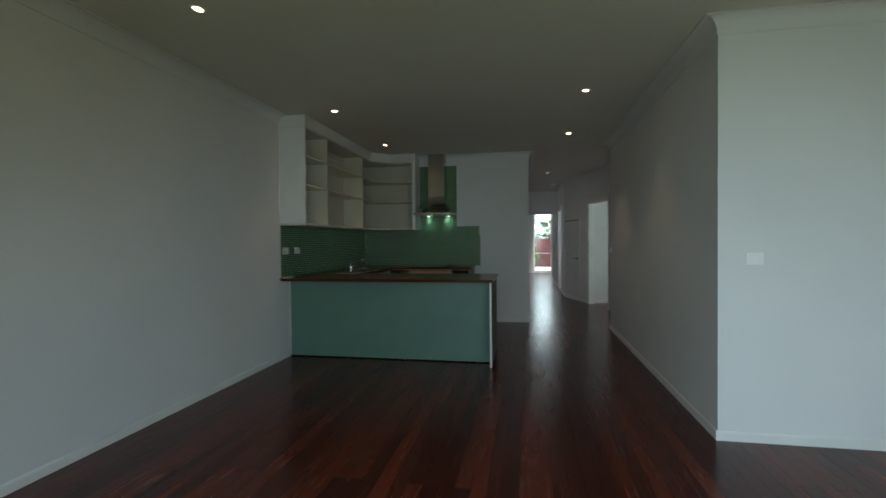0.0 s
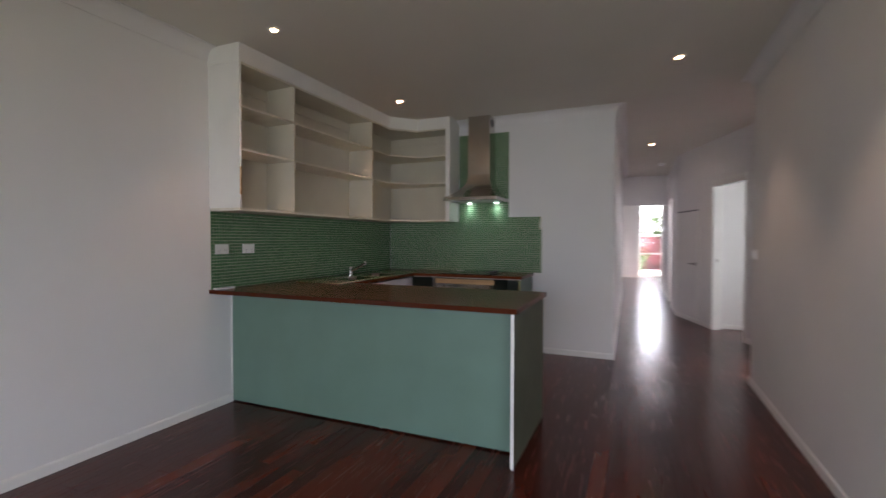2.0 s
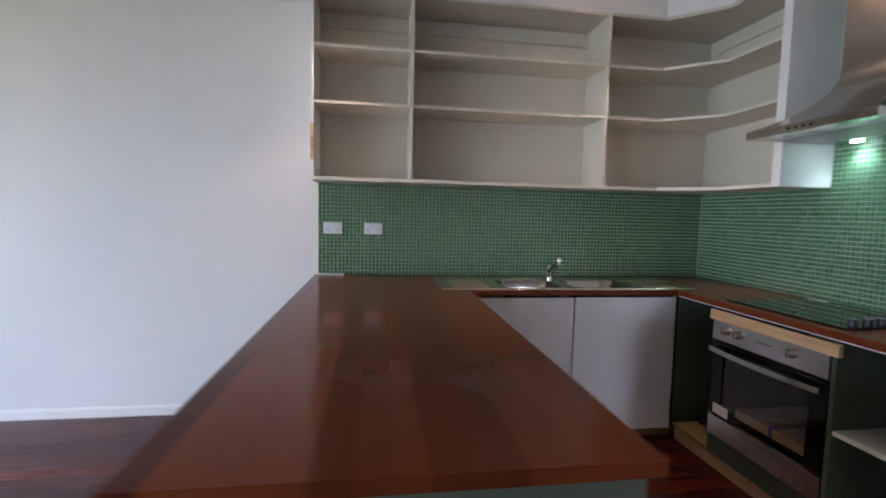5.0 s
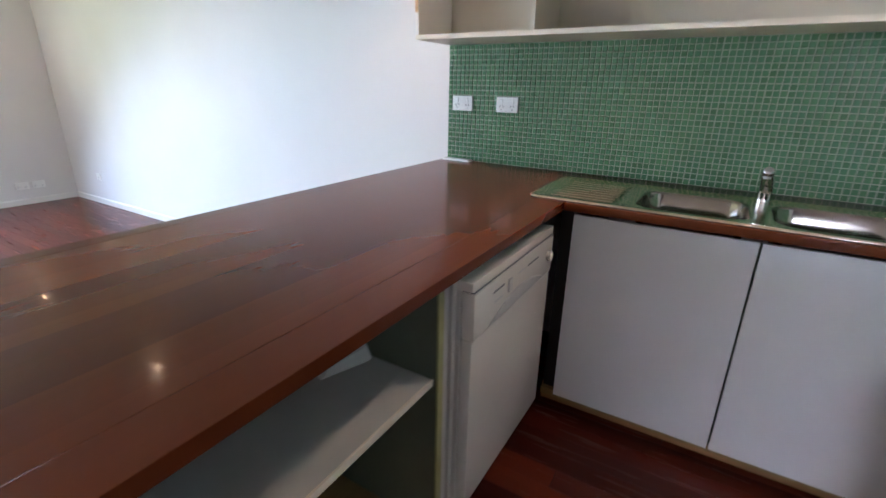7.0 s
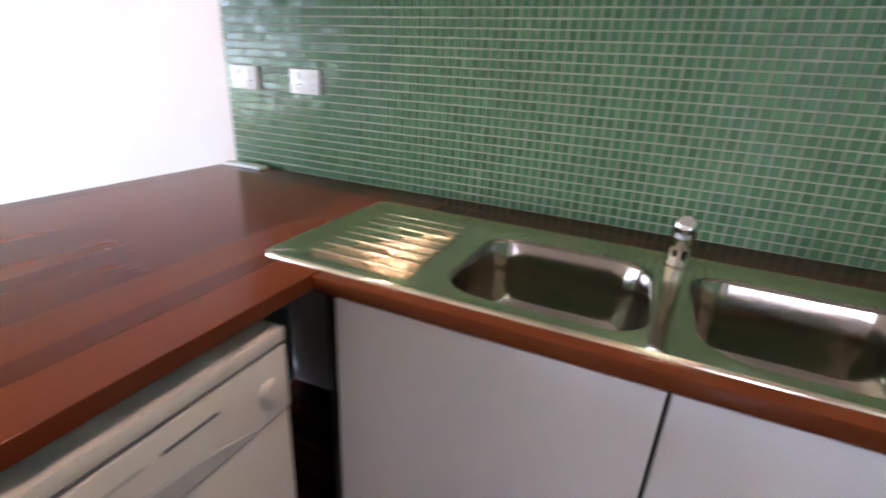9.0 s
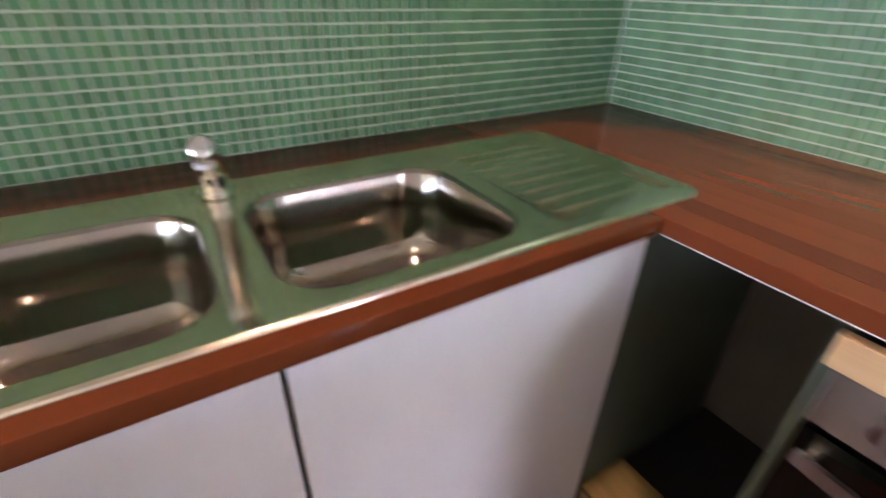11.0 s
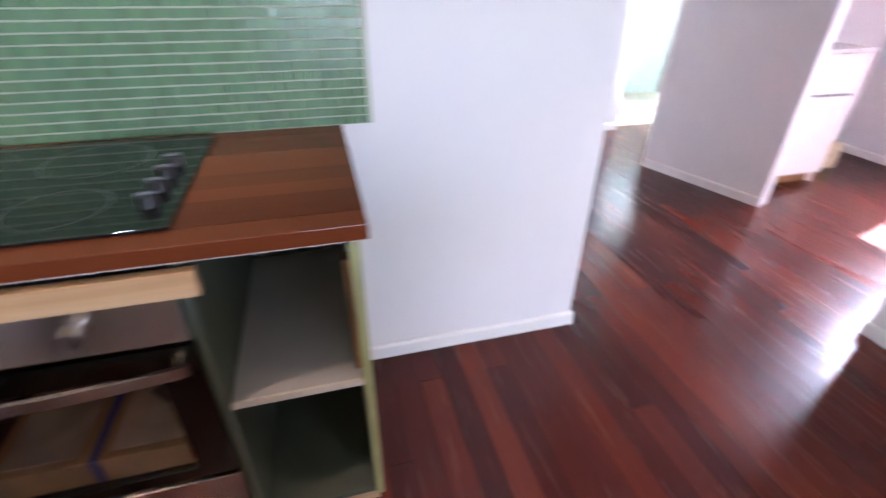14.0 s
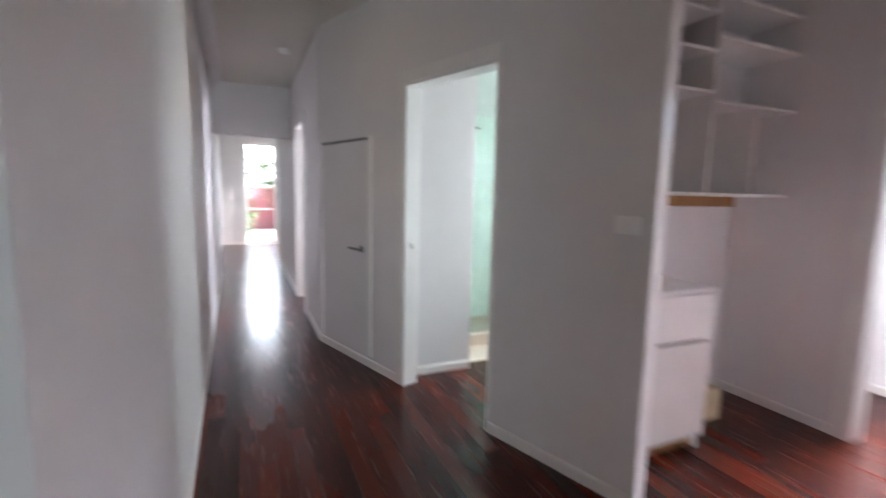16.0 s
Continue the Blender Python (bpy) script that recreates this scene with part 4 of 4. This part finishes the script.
part("bottom", slab((1.552, 7.215, 0.085), (1.821, 7.78, 0.1)), CARCASS, oe)
part("plinth_return", slab((1.815, 7.263, 0.002), (1.832, 7.775, 0.084)), PINE, oe, "bare pine plinth return")
part("cleat", slab((1.808, 7.24, 0.515), (1.8215, 7.27, 0.80)), BRICKY, oe, "brown timber cleat")

# wall cabinets over the sink
wc = thing("wall_cabinet", (0.15, 6.4, 1.485), "cream open-fronted wall shelving with two shelves", "cabinet")
UZ0, UZ1, UD = 1.485, 2.535, 0.308
YD, XD = 7.235, 0.535
YF = Y_BACK - 0.30


def corner_plate(z0, z1, inset=0.0, y_start=5.094):
    """A board that follows the wall, cuts the corner and runs on along the back wall."""
    bm = bmesh.new()
    d = UD - inset
    pts = [(0.012, y_start), (d, y_start), (d, YD + inset * 0.4), (XD - inset * 0.0, YF + inset), (0.892, YF + inset), (0.892, Y_BACK - 0.012), (0.012, Y_BACK - 0.012)]
    lo, hi = [bm.verts.new((*p, z0)) for p in pts], [bm.verts.new((*p, z1)) for p in pts]
    k = len(pts)
    bm.faces.new(lo[::-1])
    bm.faces.new(hi)
    for i in range(k):
        bm.faces.new((lo[i], lo[(i + 1) % k], hi[(i + 1) % k], hi[i]))
    return bm


part("bottom", corner_plate(UZ0, UZ0 + 0.02), EDGE, wc)
part("top", corner_plate(UZ1, UZ1 + 0.015, 0.002, 5.11), CABINET, wc)
for z in (1.919, 2.232):
    part("shelf", corner_plate(z, z + 0.016, 0.004, 5.111), EDGE, wc)
part("side", slab((0.001, 5.092, UZ0 + 0.0205), (UD, 5.110, UZ1 + 0.015), 0.001), TRIM, wc, "white painted side panel")
part("raw_edge", slab((UD - 0.0005, 5.0915, 1.60), (UD + 0.002, 5.108, 1.80)), PINE, wc, "bare chipped timber edge")
part("divider", slab((0.012, 5.655, UZ0 + 0.0205), (UD - 0.002, 5.672, UZ1)), CABINET, wc)
part("divider", slab((0.012, 6.86, UZ0 + 0.0205), (UD - 0.002, 6.877, UZ1)), CABINET, wc)
part("end_panel", slab((0.893, YF, UZ0 + 0.0), (0.945, Y_BACK - 0.001, UZ1 + 0.015), 0.001), TRIM, wc, "white painted end panel")
part("back_board", slab((0.001, 5.111, UZ0 + 0.021), (0.011, Y_BACK - 0.012, UZ1)), CABINET, wc)
part("back_board", slab((0.012, Y_BACK - 0.011, UZ0 + 0.021), (0.892, Y_BACK - 0.001, UZ1)), CABINET, wc)
part("hanging_rail", slab((0.0115, 5.673, 2.44), (0.028, 6.859, 2.51)), CABINET, wc)
part("hanging_rail", slab((0.0115, 5.112, 2.44), (0.028, 5.654, 2.51)), CABINET, wc)
part("hanging_rail", slab((0.10, Y_BACK - 0.028, 2.44), (0.89, Y_BACK - 0.0115, 2.51)), CABINET, wc)
bm = bmesh.new()
pts = [(0.001, 5.085), (UD + 0.006, 5.085), (UD + 0.006, YD - 0.003), (XD + 0.003, YF - 0.006), (0.95, YF - 0.006), (0.95, Y_BACK - 0.001), (0.001, Y_BACK - 0.001)]
lo, hi = [bm.verts.new((*p, UZ1 + 0.016)) for p in pts], [bm.verts.new((*p, CEIL - 0.001)) for p in pts]
bm.faces.new(lo[::-1])
bm.faces.new(hi)
for i in range(len(pts)):
    bm.faces.new((lo[i], lo[(i + 1) % len(pts)], hi[(i + 1) % len(pts)], hi[i]))
part("bulkhead", bm, TRIM, wc, "white painted bulkhead to the ceiling")


def wall_plate(name, at, turn, w, h, kind, label, group="", depth=0.011):
    """A plastic plate; kind 'socket' has two outlets with rocker switches, 'switch' rockers alone. Local x runs along the wall, -y into the room."""
    t = thing(name, at, label, "power socket" if kind == "socket" else "light switch", group)
    m = Matrix.Translation(at) @ Matrix.Rotation(radians(turn), 4, "Z")
    part("plate", slab((-w / 2, -depth, -h / 2), (w / 2, -0.0005, h / 2), 0.003, m), PLASTIC, t, smooth=40)
    xs = (-w / 4, w / 4) if w > 0.09 else (0,)
    for x in xs:
        zr = h * 0.22 if kind == "socket" else 0
        part("rocker", slab((x - 0.007, -depth - 0.0035, zr - 0.010), (x + 0.007, -depth + 0.0005, zr + 0.010), 0.001, m), PLASTIC, t)
        if kind == "socket":
            for dx, dz in ((-0.008, -0.008), (0.008, -0.008), (0, -0.023)):
                part("slot", slab((x + dx - 0.0015, -depth - 0.0006, dz - 0.004), (x + dx + 0.0015, -depth + 0.0002, dz + 0.004), 0, m), PRINT, t)
    return t


G = "sockets on the splashback"
wall_plate("power_socket", (0.0065, 5.190, 1.20), 90, 0.118, 0.075, "socket", "white double power socket on the green tiles", G)
wall_plate("power_socket", (0.0065, 5.447, 1.20), 90, 0.118, 0.075, "socket", "white double power socket on the green tiles", G)
wall_plate("power_socket", (0.34, Y_S, 0.20), 180, 0.118, 0.075, "socket", "white power socket low on the wall")
wall_plate("power_socket", (0.48, Y_S, 0.20), 180, 0.118, 0.075, "socket", "white power socket low on the wall")
wall_plate("power_socket", (0.0, 0.75, 0.30), 90, 0.075, 0.075, "socket", "white aerial socket low on the wall")
wall_plate("light_switch", (4.072, Y_FACE, 1.165), 0, 0.10, 0.075, "switch", "white light switch on the white wall")
wall_plate("light_switch", (X_R, 7.318, 1.152), -90, 0.118, 0.078, "switch", "white two-gang switch plate on the wall", depth=0.02)
p = B0 + U * (SL - 0.10)
wall_plate("light_switch", (p.x, p.y, 1.225), math.degrees(math.atan2(U.y, U.x)), 0.11, 0.075, "switch", "white light switch on the slanted wall")
for y, z in ((16.09, 1.523), (16.0, 1.329)):
    wall_plate("light_switch", (3.54, y, z), -90, 0.10, 0.075, "switch", "small white switch plate at the far end of the hall")
pad = thing("plastic_strip", (0.06, 5.19, 0.9), "small off-white plastic strip lying on the worktop", "strip")
part("strip_body", slab((0.02, 5.10, 0.9003), (0.062, 5.265, 0.912), 0.003), PLASTIC, pad)

fl = thing("paper_scrap", (1.142, 6.145, 0), "small pale paper scrap lying on the floorboards", "paper scrap")
part("sheet", slab((1.125, 6.125, 0.0005), (1.160, 6.160, 0.0015)), SHELF, fl)

# downlights and smoke alarm
DL = thing("downlight", (0.68, 5.04, CEIL), "small lit recessed halogen downlight with white ring", "downlight", "ceiling downlights")
part("trim_ring", ring(0.042, 0.018, 0.006, (0.68, 5.04, CEIL - 0.0065), 28), TRIM, DL)
part("lens", disc(0.0235, 0.004, (0.68, 5.04, CEIL - 0.0025), "z", 24), LAMP_ON, DL)
SPOTS = ((0.68, 5.04), (0.69, 6.77), (0.76, 2.9), (0.70, 0.62), (3.21, 4.89), (3.21, 6.6), (3.11, 10.05))
for x, y in SPOTS[1:]:
    copy_thing(DL, pose(x, y, CEIL))
for x, y in SPOTS:
    # beam power by position: weaker south of the kitchen and in the hall
    beam_watts = 0.8 if y < 3 else 1.0 if y > 8 else 2.9
    li = new("downlight_beam", bpy.data.lights.new("downlight_beam", "SPOT"))
    li.data.energy, li.data.color, li.data.spot_size, li.data.spot_blend, li.data.shadow_soft_size = beam_watts, (1.0, 0.70, 0.47), radians(84), 0.5, 0.03
    li.matrix_world = look((x, y, CEIL - 0.02), (x, y + 0.001, 0))
sm = thing("smoke_alarm", (3.33, 12.0, CEIL), "white round smoke alarm on the hall ceiling", "smoke alarm")
part("base", disc(0.06, 0.012, (3.33, 12.0, CEIL - 0.0065), "z", 28), PLASTIC, sm)
part("cover", disc(0.042, 0.024, (3.33, 12.0, CEIL - 0.0245), "z", 28, 0.055, 0.004), PLASTIC, sm, smooth=40)

# ---- hall ----
cd = thing("closet_door", (*on_slant(0.4), 0), "white painted low closet door with a lever handle", "door")
part("leaf", slab((0.05, -0.010, 0.10), (0.76, -0.0005, 1.715), 0.002, SLANT), WALL, cd)
part("architrave", slabs(((-0.0, -0.015, 0.09), (0.046, -0.0005, 1.74)), ((0.764, -0.015, 0.09), (0.81, -0.0005, 1.74)), m=SLANT), TRIM, cd)
# solid dark strip paints the shade of the gap over the leaf
part("head_gap_shade", slab((0.05, -0.011, 1.716), (0.76, -0.0005, 1.735), 0, SLANT), PRINT, cd, "dark strip painting the shade of the gap above the leaf")
hd = part("handle_rose", disc(0.026, 0.010, (0.69, -0.016, 0.905), "y", 24), NICKEL, cd)
for o in (hd,):
    o.data.transform(Matrix.Translation(-BASE[cd]) @ SLANT @ Matrix.Translation(BASE[cd]))
part("lever", slab((0.56, -0.058, 0.895), (0.70, -0.044, 0.915), 0.004, SLANT), NICKEL, hd, "satin lever handle")
part("neck", slab((0.682, -0.05, 0.897), (0.698, -0.02, 0.913), 0.003, SLANT), NICKEL, hd)
strike = thing("strike_plate", (*on_slant(OPEN0 + 0.03), 0.98), "small steel latch plate on the door frame", "latch plate")
part("plate", slab((OPEN0 + 0.0282, 0.03, 0.965), (OPEN0 + 0.0298, 0.055, 1.0), 0, SLANT), STEEL, strike)

sb = thing("shower_screen", (4.62, 10.75, 0.12), "frameless green-tinted glass shower screen", "shower screen")
part("pane", slab((4.52, 10.66, 0.121), (5.88, 10.668, 2.0), 0.001), SHOWER_GLASS, sb)
part("channel", slab((4.505, 10.65, 0.121), (4.5195, 10.678, 2.0)), TRIM, sb)
shd = thing("overhead_shower", (5.02, 11.3, 1.98), "chrome shower head on a short wall arm", "shower")
part("arm", tube([(5.02, 11.495, 2.03), (5.02, 11.40, 2.05), (5.02, 11.28, 2.03), (5.02, 11.24, 2.0)], 0.011, 12), NICKEL, shd, smooth=50)
part("rose", disc(0.06, 0.02, (5.02, 11.23, 1.985), "z", 24, 0.03, 0.003), NICKEL, shd, smooth=40)
sp = thing("shower_mixer", (5.1, 11.49, 0.30), "small chrome shower outlet low on the wall", "tap")
part("spout", tube([(5.1, 11.5, 0.30), (5.1, 11.42, 0.30), (5.1, 11.39, 0.285)], 0.016, 12), CHROME, sp, smooth=50)

# study nook
ns = thing("nook_shelves", (5.2, 9.1, 1.35), "white open wall shelving in the study nook", "shelves")
NY0, NY1 = 8.94, 9.262
part("bottom", slab((4.43, NY0, 1.345), (6.018, NY1, 1.362), 0.001), TRIM, ns)
part("divider", slab((5.285, NY0, 1.3625), (5.302, NY1, 2.60), 0.001), TRIM, ns)
for z in (1.862, 2.20, 2.41):
    part("shelf", slab((5.303, NY0, z - 0.008), (6.018, NY1, z + 0.008), 0.001), TRIM, ns)
for z in (1.905, 2.12, 2.32):
    part("shelf", slab((4.42, NY0, z - 0.008), (5.284, NY1, z + 0.008), 0.001), TRIM, ns)
part("divider", slab((5.672, NY0 + 0.004, 1.3625), (5.688, NY1, 1.853), 0.001), TRIM, ns)
part("top", slab((4.40, NY0, 2.60), (6.018, NY1, 2.616)), TRIM, ns)
part("back_board", slab((4.42, NY1 + 0.001, 1.3), (6.018, NY1 + 0.0075, 2.61)), WALL, ns)
ck = thing("shelf_cleat", (5.2, 9.25, 1.3), "brown timber cleat under the white shelves", "cleat")
part("batten", slab((4.36, 9.243, 1.278), (6.0, 9.2625, 1.344), 0.002), BRICKY, ck)
for unit in (ns, ck):
    unit.location.z += 0.015
dc = thing("drawer_unit", (4.95, 9.0, 0), "white two-drawer cabinet in the study nook", "drawers")
part("body", slab((4.62, 8.755, 0.07), (5.165, 9.255, 0.868), 0.002), TRIM, dc)
part("top", slab((4.60, 8.725, 0.869), (5.18, 9.26, 0.887), 0.002), PLASTIC, dc)
part("drawer_front", slab((4.622, 8.735, 0.62), (5.163, 8.754, 0.86), 0.0015), TRIM, dc)
part("drawer_front", slab((4.622, 8.735, 0.082), (5.163, 8.754, 0.605), 0.0015), TRIM, dc)
# dark strip between the drawer fronts, shade put in as colour
part("gap_shade", slab((4.63, 8.7535, 0.606), (5.155, 8.7548, 0.619)), PRINT, dc)
part("plinth", slab((4.64, 8.79, 0.0), (5.15, 8.805, 0.07)), BRICKY, dc)
part("foot", slab((5.13, 8.76, 0.0), (5.16, 8.79, 0.07)), TRIM, dc)
nb = thing("timber_block", (5.5, 9.1, 0), "cream timber block lying on the floor", "timber block")
part("block_body", slab((5.34, 8.93, 0.001), (5.585, 9.24, 0.19), 0.004), material("cream_wood", (0.62, 0.52, 0.33), 0.6, vary=0.12, scale=9, stretch=(1, 5, 5)), nb)

# ---- garden beyond the north door ----
solid("ground", slab((-300, -300, -0.6), (300, 300, -0.16)), GRASS, "dry green lawn around the house", "ground")
solid("pavement", slab((1.0, 19.35, -0.16), (7.5, 24.0, -0.04)), PAVING, "pale concrete path outside the door", "pavement")
solid("backdrop", slab((-34, 60.0, -0.2), (40, 60.2, 26)), glow("hazy_sky", (0.93, 0.97, 1.0), 2.6), "pale hazy sky beyond the garden", "backdrop")
fence = thing("garden_fence", (4, 25.0, -0.16), "maroon timber paling fence across the garden", "fence")
pal = part("paling", slab((-1.0, 24.99, -0.16), (-0.882, 25.01, 1.38), 0.004), FENCE, fence)
for k in range(1, 70):
    o = new("paling", pal.data)
    o.parent = fence
    o.location = (0.124 * k, 0, rng.uniform(-0.015, 0.015))
part("capping_rail", slab((-1.0, 24.93, 0.60), (7.7, 24.985, 0.655)), PAVING, fence, "pale horizontal rail across the palings")
for z in (0.25, 0.85):
    part("rail", slab((-1.0, 24.94, z), (7.7, 24.985, z + 0.09)), FENCE, fence)


def shrub(at, r, h, count, seed, label):
    rg = random.Random(seed)
    t = thing("shrub", at, label, "shrub")
    for k in range(5):
        a = rg.uniform(0, 6.28)
        part("stem", tube([at, (at[0] + 0.3 * r * math.cos(a), at[1] + 0.3 * r * math.sin(a), at[2] + h * 0.45), (at[0] + 0.6 * r * math.cos(a), at[1] + 0.6 * r * math.sin(a), at[2] + h * 0.8)], [0.035, 0.02, 0.008], 7), BARK, t)
    verts, faces = [], []
    for k in range(count):
        u, v, w = rg.gauss(0, 0.5), rg.gauss(0, 0.5), rg.random() ** 0.8
        lump = 0.75 + 0.5 * noise.noise(Vector((u * 2 + seed, v * 2, w * 3)))
        c = Vector((u * r * lump, v * r * lump, h * (0.15 + 0.85 * w) * lump))
        a = Euler((rg.uniform(-1, 1), rg.uniform(-1, 1), rg.uniform(0, 6.28))).to_matrix()
        s = rg.uniform(0.05, 0.11)
        i = len(verts)
        verts += [tuple(c + a @ Vector(q) * s) for q in ((-1, 0, 0), (0, -0.45, 0.12), (1.1, 0, 0), (0, 0.45, 0.12))]
        faces.append((i, i + 1, i + 2, i + 3))
    me = bpy.data.meshes.new("crown")
    me.from_pydata(verts, [], faces)
    me.materials.append(LEAF)
    ob = new("crown", me)
    ob.parent = t


shrub((3.9, 26.6, -0.16), 2.2, 3.0, 5000, 3, "bushy green garden shrub behind the fence")
shrub((1.6, 27.2, -0.16), 2.0, 2.6, 3500, 5, "bushy green garden shrub behind the fence")
shrub((2.85, 22.6, -0.10), 0.45, 0.9, 900, 8, "low green shrub beside the path")

# ---- mosaic tiles and floorboards ----
splashback("splashback_sink", (0, 6.4, 0.9), "y", ((5.098, 7.785, 0.9, 1.485),), (6.30, 6.84, 0.90, 1.20), "small green glass mosaic tiles with cream grout", 0.024)
splashback("splashback_hob", (1.0, Y_BACK, 0.9), "x", ((0.006, 1.945, 0.9, 1.388), (0.006, 1.923, 1.388, 1.4855), (0.951, 1.923, 1.4855, 1.534), (0.951, 1.5625, 1.534, 2.515)), (1.0, 1.50, 0.90, 1.20), "small green glass mosaic tiles behind the cooktop")

glue = thing("glue_residue", (1.93, Y_BACK - 0.002, 1.46), "yellowed tile glue on the wall beside the mosaic", "glue residue")
for k in range(7):
    z = 1.392 + 0.02 * k
    part("glue_patch", slab((1.9235, Y_BACK - 0.003 - 0.0004 * k, z), (1.9235 + rng.uniform(0.004, 0.02), Y_BACK - 0.0005, z + rng.uniform(0.008, 0.018)), 0.0006), GLUE, glue)

BOARD = 0.0845
shapes = {}


def board(length):
    """One floorboard from its corner, with eased top edges."""
    if length not in shapes:
        w, c = BOARD - 0.0005, 0.0006
        me = bpy.data.meshes.new("plank")
        vs = [(0, 0, -0.016), (w, 0, -0.016), (w, length - 0.001, -0.016), (0, length - 0.001, -0.016), (0, 0, -c), (w, 0, -c), (w, length - 0.001, -c), (0, length - 0.001, -c),
              (c, c, 0), (w - c, c, 0), (w - c, length - 0.001 - c, 0), (c, length - 0.001 - c, 0)]
        fs = [(8, 9, 10, 11), (4, 5, 9, 8), (5, 6, 10, 9), (6, 7, 11, 10), (7, 4, 8, 11), (0, 1, 5, 4), (1, 2, 6, 5), (2, 3, 7, 6), (3, 0, 4, 7)]
        me.from_pydata(vs, [], fs)
        me.materials.append(FLOOR)
        shapes[length] = me
    return shapes[length]


rg = random.Random(11)
verts, faces = [], []
col = 0
while col * BOARD < 7.0:
    x, y = col * BOARD, 0.13
    first = True
    while y < 19.15:
        length = rg.choice((0.9, 1.5, 2.1, 2.7, 3.3)) if not first else rg.choice((0.6, 0.9, 1.5, 2.1, 2.7))
        first = False
        length = round(min(length, 19.18 - y), 3)
        me = board(length)
        if 0.6 < x < 4.5 and 5.6 < y + length / 2 < 11.5:
            ob = new("plank", me)
            ob.parent = floor
            ob.location = (x, y, 0)
        else:
            k = len(verts)
            verts += [(v.co.x + x, v.co.y + y, v.co.z) for v in me.vertices]
            faces += [tuple(k + i for i in p.vertices) for p in me.polygons]
        y += length
    col += 1
me = bpy.data.meshes.new("plank_field")
me.from_pydata(verts, [], faces)
me.materials.append(FLOOR)
ob = new("plank_field", me)
ob.parent = floor
tagged(ob, kind="stuff")
